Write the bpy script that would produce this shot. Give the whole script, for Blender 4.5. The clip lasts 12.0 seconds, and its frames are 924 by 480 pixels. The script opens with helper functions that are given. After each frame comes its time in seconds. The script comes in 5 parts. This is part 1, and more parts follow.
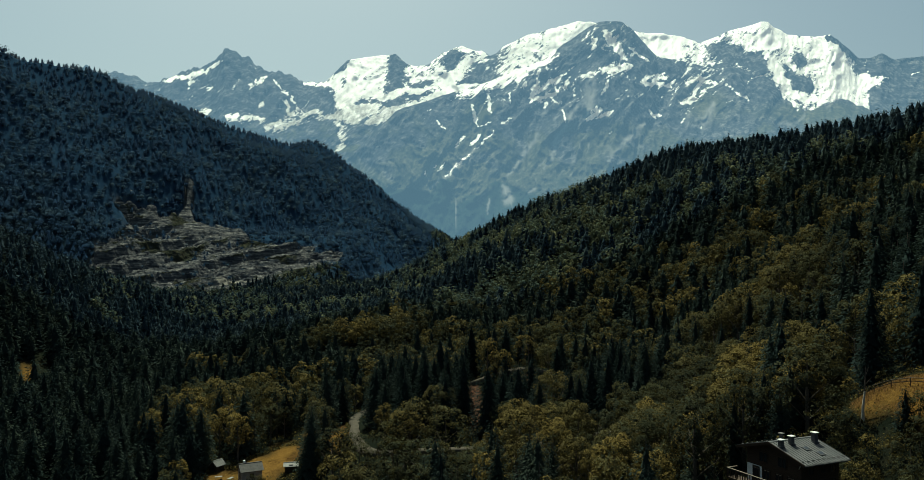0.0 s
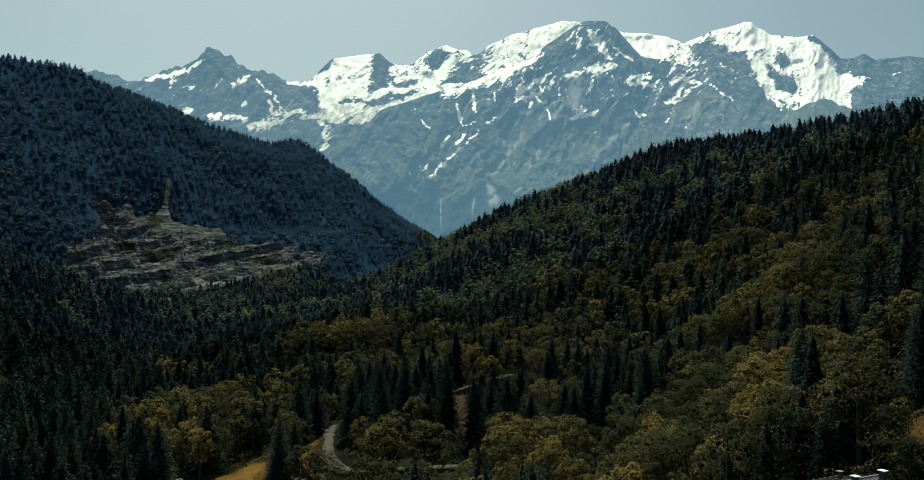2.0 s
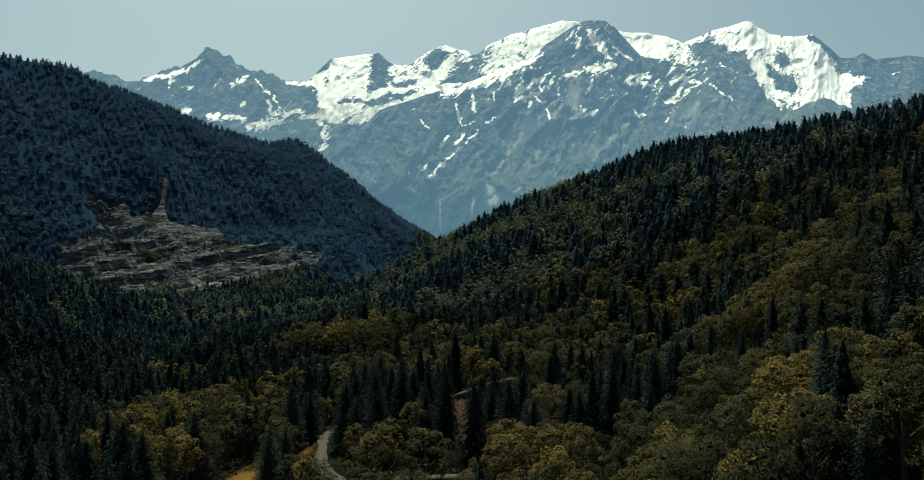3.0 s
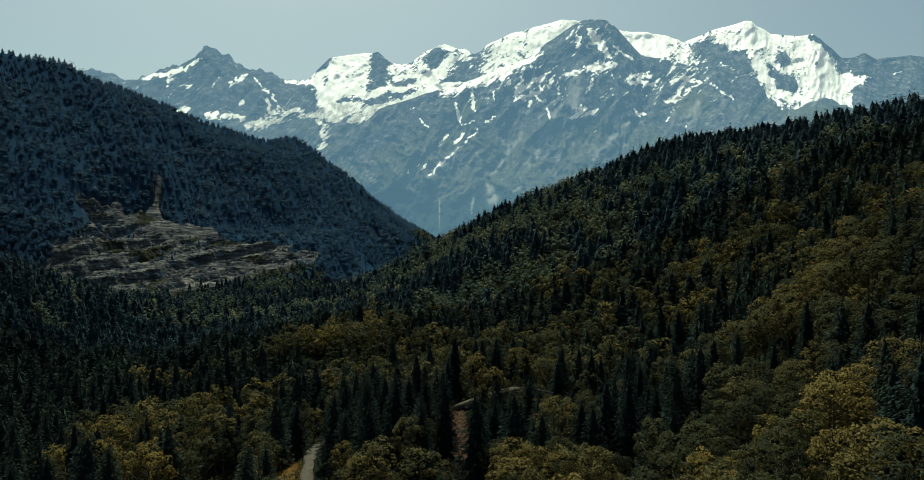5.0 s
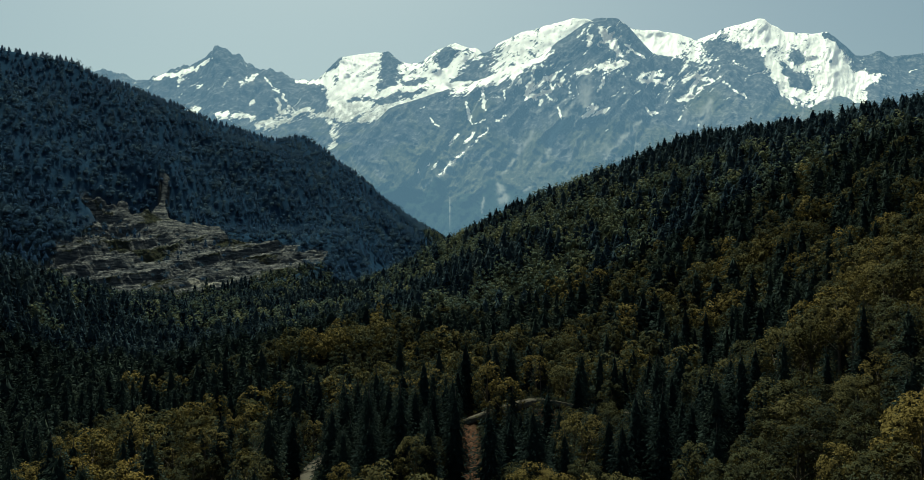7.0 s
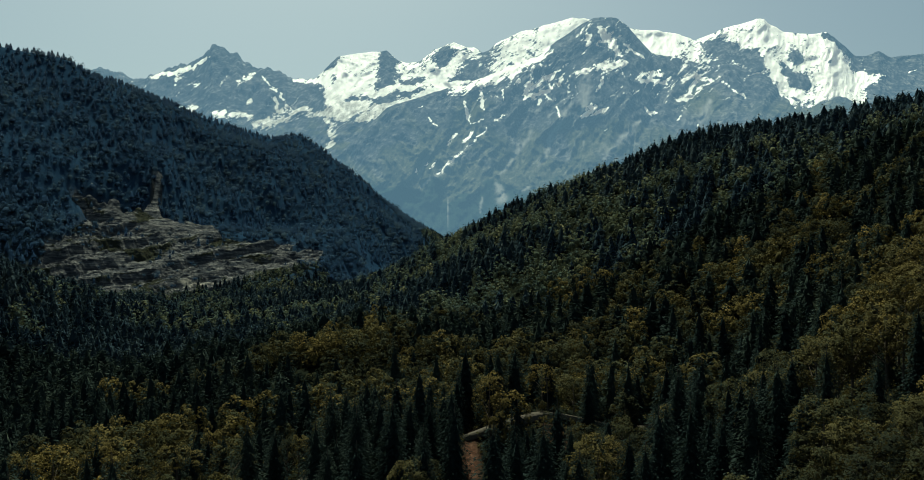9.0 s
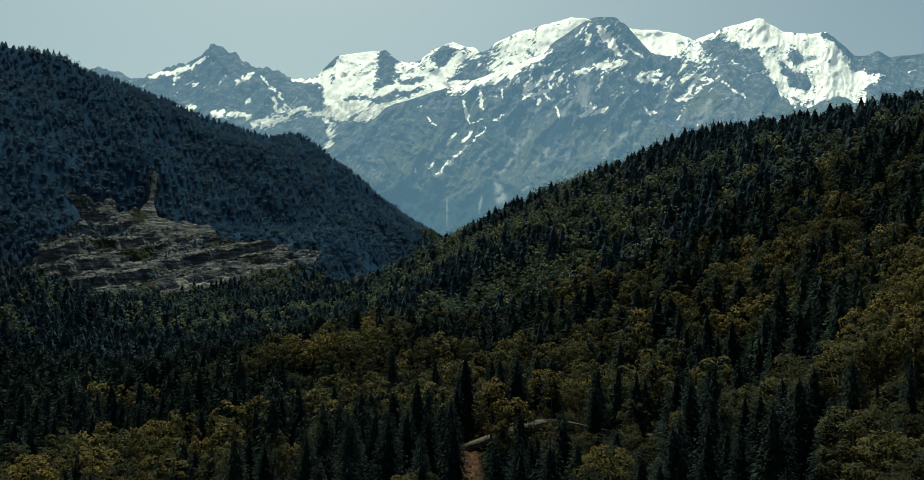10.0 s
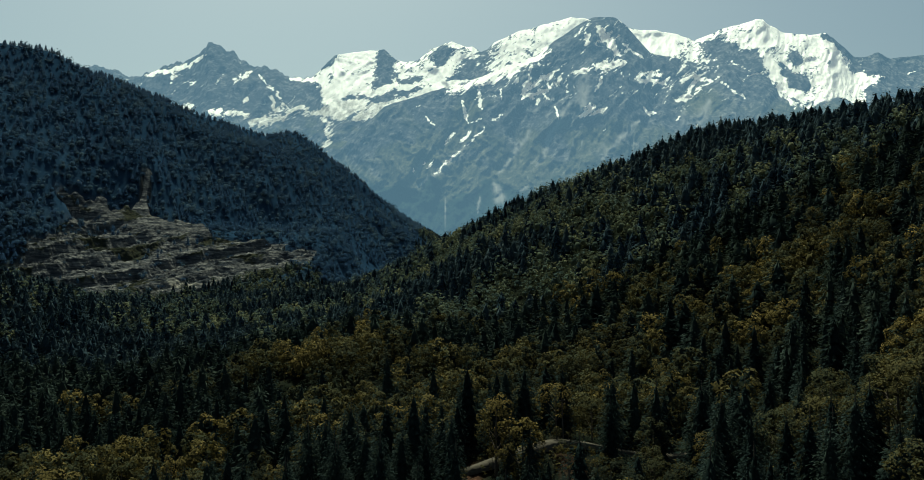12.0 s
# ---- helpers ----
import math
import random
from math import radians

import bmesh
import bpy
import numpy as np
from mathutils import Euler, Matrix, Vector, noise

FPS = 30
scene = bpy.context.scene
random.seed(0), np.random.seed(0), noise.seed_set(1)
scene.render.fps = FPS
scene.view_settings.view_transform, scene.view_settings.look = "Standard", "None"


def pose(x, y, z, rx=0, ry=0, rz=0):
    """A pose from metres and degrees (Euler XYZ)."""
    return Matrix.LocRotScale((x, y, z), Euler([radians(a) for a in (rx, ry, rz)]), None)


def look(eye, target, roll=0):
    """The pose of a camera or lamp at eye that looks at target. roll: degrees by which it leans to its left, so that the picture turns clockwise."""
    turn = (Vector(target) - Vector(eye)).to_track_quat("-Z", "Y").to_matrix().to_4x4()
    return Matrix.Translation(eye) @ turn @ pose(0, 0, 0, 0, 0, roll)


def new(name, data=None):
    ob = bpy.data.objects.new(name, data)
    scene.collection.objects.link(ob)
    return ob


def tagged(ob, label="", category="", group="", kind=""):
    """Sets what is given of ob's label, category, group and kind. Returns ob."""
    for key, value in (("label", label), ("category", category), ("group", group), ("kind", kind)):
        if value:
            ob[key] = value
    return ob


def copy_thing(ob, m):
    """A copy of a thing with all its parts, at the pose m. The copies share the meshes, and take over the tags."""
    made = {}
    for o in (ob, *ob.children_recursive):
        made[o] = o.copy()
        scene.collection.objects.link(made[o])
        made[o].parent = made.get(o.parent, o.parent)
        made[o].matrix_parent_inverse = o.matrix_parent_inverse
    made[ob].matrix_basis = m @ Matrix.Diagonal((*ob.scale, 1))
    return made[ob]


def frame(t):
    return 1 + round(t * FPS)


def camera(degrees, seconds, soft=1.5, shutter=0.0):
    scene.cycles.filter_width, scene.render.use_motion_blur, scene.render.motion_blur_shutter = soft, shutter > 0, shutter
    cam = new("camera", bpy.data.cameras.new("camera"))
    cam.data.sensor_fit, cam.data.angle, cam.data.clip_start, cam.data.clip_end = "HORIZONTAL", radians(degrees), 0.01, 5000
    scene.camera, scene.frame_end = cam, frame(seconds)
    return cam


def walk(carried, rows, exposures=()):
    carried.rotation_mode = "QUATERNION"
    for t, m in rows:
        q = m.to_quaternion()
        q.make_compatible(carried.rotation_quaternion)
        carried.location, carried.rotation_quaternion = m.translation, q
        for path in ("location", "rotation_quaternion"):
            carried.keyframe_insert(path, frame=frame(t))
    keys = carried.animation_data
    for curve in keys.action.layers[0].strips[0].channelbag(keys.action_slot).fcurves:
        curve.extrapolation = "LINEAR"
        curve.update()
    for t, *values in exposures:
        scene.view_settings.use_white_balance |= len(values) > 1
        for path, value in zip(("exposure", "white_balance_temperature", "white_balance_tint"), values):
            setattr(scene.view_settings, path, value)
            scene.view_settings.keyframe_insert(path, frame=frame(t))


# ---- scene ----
cam = camera(62, 12.0, soft=0.48)
PATH = [
    (0.0, (-0.01, -0.08, 100.03), (-0.01, 99.89, 102.48), 0.00),
    (0.5, (0.11, 4.27, 100.07), (0.55, 104.24, 102.54), -0.01),
    (1.0, (0.27, 8.60, 100.07), (1.47, 108.56, 102.50), -0.07),
    (1.5, (0.34, 12.91, 100.02), (2.13, 112.86, 102.43), -0.09),
    (2.0, (0.40, 17.20, 99.72), (2.34, 117.15, 102.19), -0.16),
    (2.5, (0.48, 21.47, 99.53), (2.46, 121.42, 102.02), -0.19),
    (3.0, (0.57, 25.73, 99.37), (2.59, 125.68, 101.87), -0.22),
    (5.0, (0.71, 42.60, 99.26), (2.81, 142.55, 101.73), -0.13),
    (5.5, (0.74, 46.79, 99.25), (2.80, 146.73, 101.73), -0.14),
    (6.0, (0.71, 50.95, 99.29), (2.09, 150.91, 101.73), -0.14),
    (6.5, (0.76, 55.11, 99.30), (1.56, 155.07, 101.73), -0.11),
    (7.0, (0.80, 59.25, 99.29), (1.54, 159.22, 101.74), -0.12),
    (9.0, (0.52, 75.70, 99.26), (1.52, 175.67, 101.72), -0.01),
    (9.5, (0.52, 79.79, 99.26), (1.55, 179.75, 101.74), -0.02),
    (10.0, (0.40, 83.86, 99.25), (1.52, 183.83, 101.71), -0.00),
    (10.5, (0.22, 87.93, 99.31), (1.43, 187.89, 101.79), 0.06),
    (11.0, (0.10, 91.99, 99.35), (1.36, 191.95, 101.86), 0.13),
    (11.5, (-0.03, 96.04, 99.45), (1.29, 196.00, 101.94), 0.16),
    (12.0, (-0.17, 100.09, 99.60), (1.21, 200.05, 102.09), 0.20),
]
walk(cam, [(t, look(eye, target, roll)) for t, eye, target, roll in PATH], exposures=[(0.0, 0.54, 6520, -14.5), (12.0, 0.46, 6520, -14.5)])


# ------------------------------------------------------------------ world and light
SUN_AZ = radians(-13.0)      # clockwise from +Y
SUN_EL = radians(59.0)

world = bpy.data.worlds.new("world")
scene.world = world
world.use_nodes = True
wn = world.node_tree.nodes
sky = wn.new("ShaderNodeTexSky")
sky.sky_type = "NISHITA"
sky.sun_disc = False
sky.sun_elevation = SUN_EL
sky.sun_rotation = SUN_AZ
sky.altitude = 1000.0
sky.air_density = 0.85
sky.dust_density = 8.0
sky.ozone_density = 0.1
wn["Background"].inputs["Strength"].default_value = 0.067
haze = wn.new("ShaderNodeMix")
haze.data_type, haze.blend_type = "RGBA", "MULTIPLY"
haze.inputs[0].default_value = 1.0
haze.inputs[7].default_value = (0.965, 1.01, 0.99, 1.0)
world.node_tree.links.new(sky.outputs["Color"], haze.inputs[6])
world.node_tree.links.new(haze.outputs[2], wn["Background"].inputs["Color"])

sun_data = bpy.data.lights.new("sun", "SUN")
sun_data.energy = 5.0
sun_data.angle = radians(0.5)
sun_data.color = (1.0, 0.93, 0.82)
sun = new("sun", sun_data)
sun.matrix_world = look((0, 0, 900), (-math.sin(SUN_AZ) * math.cos(SUN_EL), -math.cos(SUN_AZ) * math.cos(SUN_EL), 900 - math.sin(SUN_EL)))


# ------------------------------------------------------------------ noise and helpers
def hash2(ix, iy, seed):
    n = (ix.astype(np.int64) * 374761393 + iy.astype(np.int64) * 668265263 + seed * 1274126177) & 0xFFFFFFFF
    n = ((n ^ (n >> 13)) * 1274126177) & 0xFFFFFFFF
    return ((n ^ (n >> 16)) & 0xFFFF) / 65535.0


def value_noise(x, y, seed=0):
    x, y = np.asarray(x, float), np.asarray(y, float)
    ix, iy = np.floor(x), np.floor(y)
    fx, fy = x - ix, y - iy
    fx, fy = fx * fx * fx * (fx * (6 * fx - 15) + 10), fy * fy * fy * (fy * (6 * fy - 15) + 10)
    a, b = hash2(ix, iy, seed), hash2(ix + 1, iy, seed)
    c, d = hash2(ix, iy + 1, seed), hash2(ix + 1, iy + 1, seed)
    return (a + (b - a) * fx) * (1 - fy) + (c + (d - c) * fx) * fy


def fbm(x, y, octaves=4, seed=0, gain=0.5):
    total, amp, norm = 0.0, 1.0, 0.0
    for k in range(octaves):
        total = total + amp * (value_noise(x, y, seed + 17 * k) - 0.5)
        norm += amp
        amp *= gain
        x, y = x * 2.03 + 5.3, y * 2.03 + 1.7
    return 2 * total / norm


def ridged(x, y, octaves=4, seed=0, gain=0.5):
    total, amp, norm = 0.0, 1.0, 0.0
    for k in range(octaves):
        total = total + amp * (1 - np.abs(2 * value_noise(x, y, seed + 31 * k) - 1))
        norm += amp
        amp *= gain
        x, y = x * 2.1 + 3.1, y * 2.1 + 7.7
    return total / norm


def smooth(a, b, x):
    """0 at a, 1 at b, eased; a may be the larger."""
    s = np.clip((x - a) / (b - a), 0, 1)
    return s * s * (3 - 2 * s)


def softplus(x, w):
    return w * np.logaddexp(0, x / w)


def smax(a, b, w):
    return b + softplus(a - b, w)


def mesh_from(name, verts, faces, material, attrs=None, shade=True, normals=None):
    """A mesh from numpy arrays: faces all triangles or all quads; normals, if given, one for each vertex."""
    verts, faces = np.asarray(verts, np.float32), np.asarray(faces, np.int32)
    k = faces.shape[1]
    me = bpy.data.meshes.new(name)
    me.vertices.add(len(verts))
    me.vertices.foreach_set("co", verts.ravel())
    me.loops.add(faces.size)
    me.loops.foreach_set("vertex_index", faces.ravel())
    me.polygons.add(len(faces))
    me.polygons.foreach_set("loop_start", np.arange(0, faces.size, k, dtype=np.int32))
    me.polygons.foreach_set("use_smooth", np.full(len(faces), shade))
    for key, values in (attrs or {}).items():
        at = me.attributes.new(key, "FLOAT", "POINT")
        at.data.foreach_set("value", np.asarray(values, np.float32).ravel())
    if normals is not None:
        at = me.attributes.new("custom_normal", "FLOAT_VECTOR", "POINT")
        at.data.foreach_set("vector", np.asarray(normals, np.float32).ravel())
    me.materials.append(material)
    me.update()
    return me


def grid_faces(rows, cols, wrap=False):
    r, c = np.meshgrid(np.arange(rows - 1), np.arange(cols if wrap else cols - 1), indexing="ij")
    c2 = (c + 1) % cols
    return np.stack([r * cols + c, r * cols + c2, (r + 1) * cols + c2, (r + 1) * cols + c], -1).reshape(-1, 4)


def part(name, bm, material, parent=None, label=""):
    me = bpy.data.meshes.new(name)
    bm.to_mesh(me)
    bm.free()
    me.materials.append(material)
    ob = new(name, me)
    ob.parent = parent
    return tagged(ob, label)


# ------------------------------------------------------------------ materials
class Nodes:
    """A short way to write a node material."""

    def __init__(self, name):
        self.mat = bpy.data.materials.new(name)
        self.mat.use_nodes = True
        self.tree = self.mat.node_tree
        self.bsdf = self.tree.nodes["Principled BSDF"]
        self.out = self.tree.nodes["Material Output"]

    def add(self, kind):
        return self.tree.nodes.new(kind)

    def link(self, a, b):
        self.tree.links.new(a, b)

    def coords(self):
        return self.add("ShaderNodeNewGeometry").outputs["Position"]

    def noise(self, scale, detail=4.0, rough=0.55, vector=None):
        n = self.add("ShaderNodeTexNoise")
        n.inputs["Scale"].default_value = scale
        n.inputs["Detail"].default_value = detail
        n.inputs["Roughness"].default_value = rough
        self.link(vector if vector is not None else self.coords(), n.inputs["Vector"])
        return n.outputs["Fac"]

    def ramp(self, fac, stops):
        r = self.add("ShaderNodeValToRGB")
        while len(r.color_ramp.elements) < len(stops):
            r.color_ramp.elements.new(0.5)
        for el, (pos, col) in zip(r.color_ramp.elements, stops):
            el.position = pos
            el.color = (*col, 1) if len(col) == 3 else col
        self.link(fac, r.inputs["Fac"])
        return r.outputs["Color"]

    def mix(self, fac, a, b):
        m = self.add("ShaderNodeMix")
        m.data_type = "RGBA"
        for value, socket in ((fac, m.inputs[0]), (a, m.inputs[6]), (b, m.inputs[7])):
            if isinstance(value, (int, float)):
                socket.default_value = value
            elif isinstance(value, tuple):
                socket.default_value = (*value, 1)
            else:
                self.link(value, socket)
        return m.outputs[2]

    def math(self, op, a, b=0.5):
        m = self.add("ShaderNodeMath")
        m.operation = op
        for value, socket in ((a, m.inputs[0]), (b, m.inputs[1])):
            if isinstance(value, (int, float)):
                socket.default_value = value
            else:
                self.link(value, socket)
        return m.outputs[0]

    def attr(self, name):
        a = self.add("ShaderNodeAttribute")
        a.attribute_name = name
        return a.outputs["Fac"]

    def bump(self, height, strength=0.5, distance=0.1):
        b = self.add("ShaderNodeBump")
        b.inputs["Strength"].default_value = strength
        b.inputs["Distance"].default_value = distance
        self.link(height, b.inputs["Height"])
        self.link(b.outputs["Normal"], self.bsdf.inputs["Normal"])

    def finish(self, color, rough=0.8, spec=0.3, metal=0.0):
        if isinstance(color, tuple):
            self.bsdf.inputs["Base Color"].default_value = (*color, 1)
        else:
            self.link(color, self.bsdf.inputs["Base Color"])
        self.bsdf.inputs["Roughness"].default_value = rough
        self.bsdf.inputs["Specular IOR Level"].default_value = spec
        self.bsdf.inputs["Metallic"].default_value = metal
        return self.mat


def foliage(name, dark, mid, light, through_light, share, gaps=0.0):
    """Leaves: diffuse and translucent, varied tree by tree and clump by clump; gaps is the open share of a clump."""
    n = Nodes(name)
    per_tree = n.math("FRACT", n.math("ADD", n.attr("tint"), n.add("ShaderNodeObjectInfo").outputs["Random"]), 0.0)
    per_leaf = n.add("ShaderNodeNewGeometry").outputs["Random Per Island"]
    patch = n.noise(0.012, 3.0)
    fac = n.math("ADD", n.math("MULTIPLY", per_tree, 0.65), n.math("MULTIPLY", per_leaf, 0.07))
    fac = n.math("ADD", fac, n.math("MULTIPLY", n.math("SUBTRACT", patch, 0.5), 0.9))
    col = n.ramp(n.math("ADD", fac, 0.1), [(0.0, dark), (0.45, mid), (0.95, light)])
    n.finish(col, 0.9, 0.02)
    tr = n.add("ShaderNodeBsdfTranslucent")
    n.link(n.mix(0.65, col, through_light), tr.inputs["Color"])
    sh = n.add("ShaderNodeMixShader")
    sh.inputs[0].default_value = share
    n.link(n.bsdf.outputs[0], sh.inputs[1])
    n.link(tr.outputs[0], sh.inputs[2])
    n.link(sh.outputs[0], n.out.inputs["Surface"])
    if gaps:
        clear, porous = n.add("ShaderNodeBsdfTransparent"), n.add("ShaderNodeMixShader")
        porous.inputs[0].default_value = gaps
        n.link(sh.outputs[0], porous.inputs[1])
        n.link(clear.outputs[0], porous.inputs[2])
        n.link(porous.outputs[0], n.out.inputs["Surface"])
    return n.mat


M_SPRUCE = foliage("spruce_needles", (0.007, 0.013, 0.013), (0.014, 0.023, 0.022), (0.033, 0.044, 0.034), (0.028, 0.040, 0.027), 0.18)
# slope and far leaves are bluer copies: air haze put into the colour
M_SLOPE_SPRUCE = foliage("hazed_slope_spruce", (0.012, 0.023, 0.033), (0.020, 0.035, 0.046), (0.038, 0.053, 0.056), (0.032, 0.047, 0.048), 0.2, 0.10)
M_SLOPE_BROAD = foliage("hazed_slope_broad", (0.017, 0.030, 0.033), (0.043, 0.060, 0.048), (0.122, 0.117, 0.058), (0.085, 0.09, 0.045), 0.22, 0.10)
M_FAR_SPRUCE = foliage("hazed_far_spruce", (0.010, 0.027, 0.062), (0.014, 0.035, 0.075), (0.022, 0.045, 0.080), (0.016, 0.038, 0.076), 0.30, 0.30)
M_BROAD = foliage("broad_leaves", (0.009, 0.013, 0.011), (0.031, 0.034, 0.019), (0.122, 0.089, 0.027), (0.074, 0.060, 0.019), 0.22)
M_FAR_BROAD = foliage("hazed_far_broad", (0.008, 0.023, 0.057), (0.016, 0.039, 0.078), (0.046, 0.071, 0.088), (0.026, 0.049, 0.078), 0.30, 0.28)


def bark():
    n = Nodes("bark")
    col = n.ramp(n.noise(3.0, 6.0, 0.65), [(0.3, (0.035, 0.028, 0.022)), (0.7, (0.11, 0.09, 0.07))])
    n.bump(n.noise(9.0, 5.0), 0.6, 0.05)
    return n.finish(col, 0.9, 0.2)


M_BARK = bark()


def ground_material():
    n = Nodes("forest_floor")
    pos = n.coords()
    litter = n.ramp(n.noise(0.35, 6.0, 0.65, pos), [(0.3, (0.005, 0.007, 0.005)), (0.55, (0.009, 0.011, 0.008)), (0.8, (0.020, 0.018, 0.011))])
    # the far forest floor's colour holds haze blue, blended in with distance
    hazed_floor = n.ramp(n.noise(0.05, 6.0, 0.65, pos), [(0.3, (0.010, 0.023, 0.045)), (0.55, (0.014, 0.031, 0.057)), (0.8, (0.021, 0.038, 0.060))])
    dry = n.mix(0.5, n.ramp(n.noise(0.11, 5.0, 0.6, pos), [(0.3, (0.045, 0.034, 0.010)), (0.5, (0.105, 0.058, 0.015)), (0.75, (0.14, 0.082, 0.024))]),
                n.ramp(n.noise(1.6, 8.0, 0.75, pos), [(0.3, (0.035, 0.024, 0.008)), (0.5, (0.10, 0.056, 0.015)), (0.7, (0.19, 0.115, 0.038))]))
    stone = n.ramp(n.noise(0.05, 8.0, 0.7, pos), [(0.3, (0.10, 0.085, 0.07)), (0.5, (0.22, 0.20, 0.17)), (0.75, (0.36, 0.34, 0.30))])
    col = n.mix(n.attr("meadow"), n.mix(n.attr("hazed_floor"), litter, hazed_floor), dry)
    earth = n.ramp(n.noise(0.9, 7.0, 0.7, pos), [(0.3, (0.022, 0.013, 0.010)), (0.5, (0.050, 0.027, 0.018)), (0.72, (0.105, 0.062, 0.044))])
    col = n.mix(n.attr("earth"), col, earth)
    col = n.mix(n.attr("rock"), col, stone)
    n.bump(n.noise(0.9, 7.0, 0.75, pos), 0.8, 0.4)
    return n.finish(col, 1.0, 0.0)


M_GROUND = ground_material()


def asphalt():
    n = Nodes("asphalt")
    col = n.ramp(n.noise(1.2, 8.0, 0.7), [(0.3, (0.038, 0.034, 0.028)), (0.7, (0.072, 0.064, 0.052))])
    n.bump(n.noise(30.0, 3.0), 0.3, 0.01)
    return n.finish(col, 1.0, 0.02)


M_ASPHALT = asphalt()


def mountain_material():
    """Far alpine rock, turf, forest and snow, by the ground's own cover values; on this distant backdrop emission
    stands in for air haze.
    """
    n = Nodes("alpine_massif")
    pos = n.coords()
    lie = n.add("ShaderNodeMapping")
    lie.vector_type = "TEXTURE"
    lie.inputs["Rotation"].default_value = (0.0, radians(-44), 0.0)
    lie.inputs["Scale"].default_value = (58.0, 300.0, 10.0)
    n.link(pos, lie.inputs["Vector"])
    gully = n.noise(1.0, 7.0, 0.62, lie.outputs["Vector"])
    stand = n.add("ShaderNodeMapping")
    stand.vector_type = "TEXTURE"
    stand.inputs["Rotation"].default_value = (0.0, radians(12), 0.0)
    stand.inputs["Scale"].default_value = (17.0, 200.0, 110.0)
    n.link(pos, stand.inputs["Vector"])
    # upright streaks put the ribs' light and dark into colour, and roughen the bump
    ribs = n.noise(1.0, 6.0, 0.6, stand.outputs["Vector"])
    crag = n.math("ADD", n.math("MULTIPLY", gully, 0.25), n.math("MULTIPLY", n.noise(0.013, 9.0, 0.72, pos), 0.5))
    crag = n.math("ADD", crag, n.math("MULTIPLY", ribs, 0.25))
    fine = n.noise(0.05, 6.0, 0.75, pos)
    grain = n.math("ADD", n.math("MULTIPLY", crag, 0.7), n.math("MULTIPLY", fine, 0.3))
    rock = n.ramp(grain, [(0.39, (0.010, 0.013, 0.018)), (0.5, (0.044, 0.046, 0.050)), (0.61, (0.20, 0.19, 0.172))])
    turf = n.ramp(grain, [(0.38, (0.018, 0.024, 0.016)), (0.51, (0.062, 0.062, 0.036)), (0.64, (0.15, 0.135, 0.085))])
    wood = n.ramp(n.noise(0.03, 6.0, 0.7, pos), [(0.3, (0.008, 0.014, 0.012)), (0.7, (0.024, 0.034, 0.022))])
    snow = n.ramp(grain, [(0.38, (0.60, 0.63, 0.62)), (0.47, (0.87, 0.86, 0.80)), (0.55, (0.97, 0.95, 0.87))])
    worn = n.ramp(grain, [(0.42, (0.10, 0.115, 0.12)), (0.5, (0.33, 0.345, 0.32)), (0.59, (0.74, 0.73, 0.66))])
    snow = n.mix(n.attr("worn"), snow, worn)
    col = n.mix(n.attr("turf"), rock, turf)
    col = n.mix(n.attr("wood"), col, wood)
    col = n.mix(n.attr("scree"), col, (0.24, 0.225, 0.20))
    edge = n.math("ADD", n.attr("snow"), n.math("MULTIPLY", n.math("SUBTRACT", n.noise(0.045, 7.0, 0.72, pos), 0.5), 1.0))
    edge = n.math("ADD", edge, n.math("MULTIPLY", n.math("SUBTRACT", gully, 0.5), 0.75))
    edge = n.ramp(edge, [(0.485, (0, 0, 0)), (0.535, (1, 1, 1))])
    col = n.mix(edge, col, snow)
    n.bump(grain, 0.9, 40.0)
    n.finish(col, 0.95, 0.0)
    # air haze put into the emission: blue over rock, paler over snow
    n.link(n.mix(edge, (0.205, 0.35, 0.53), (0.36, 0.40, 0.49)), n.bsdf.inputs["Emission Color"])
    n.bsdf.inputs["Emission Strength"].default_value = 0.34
    return n.mat


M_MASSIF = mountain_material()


# ------------------------------------------------------------------ the lie of the land
ROAD = np.array([(46, 186), (20, 184), (-2, 186), (-13, 187.3), (-22.5, 190), (-28, 203), (-30, 220), (-33, 235), (-32.5, 250), (-28, 260), (-18, 259), (-7, 246), (4, 239.5), (13, 241.5), (20.5, 247.5), (30, 253), (42, 258), (60, 263)], float)
CHALET = (35.0, 82.0)


def crest_fall(x, y, crest, fall, rounded=0.0):
    """Height of a flank that falls off evenly from a crest line of (x, y, z), its top rounded over some metres."""
    best = np.full(np.shape(x), -1e9)
    for (ax, ay, az), (bx, by, bz) in zip(crest[:-1], crest[1:]):
        dx, dy = bx - ax, by - ay
        s = np.clip(((x - ax) * dx + (y - ay) * dy) / (dx * dx + dy * dy), 0, 1)
        d = np.hypot(x - ax - s * dx, y - ay - s * dy)
        best = np.maximum(best, az + s * (bz - az) - fall * (np.hypot(d, rounded) - rounded))
    return best


SPUR = [(512, 346, 213), (331, 458, 191), (248, 538, 181), (191, 612, 181), (114, 696, 153), (70, 800, 132), (43, 870, 105), (-36, 1040, 80), (-85, 1171, 61)]
PEAK = [(-1350, 815, 477), (-621, 1040, 373), (-540, 1118, 364), (-457, 1238, 324), (-370, 1336, 310), (-296, 1530, 312), (-248, 1772, 281), (-163, 2048, 226), (-42, 2345, 138), (55, 2488, 90)]


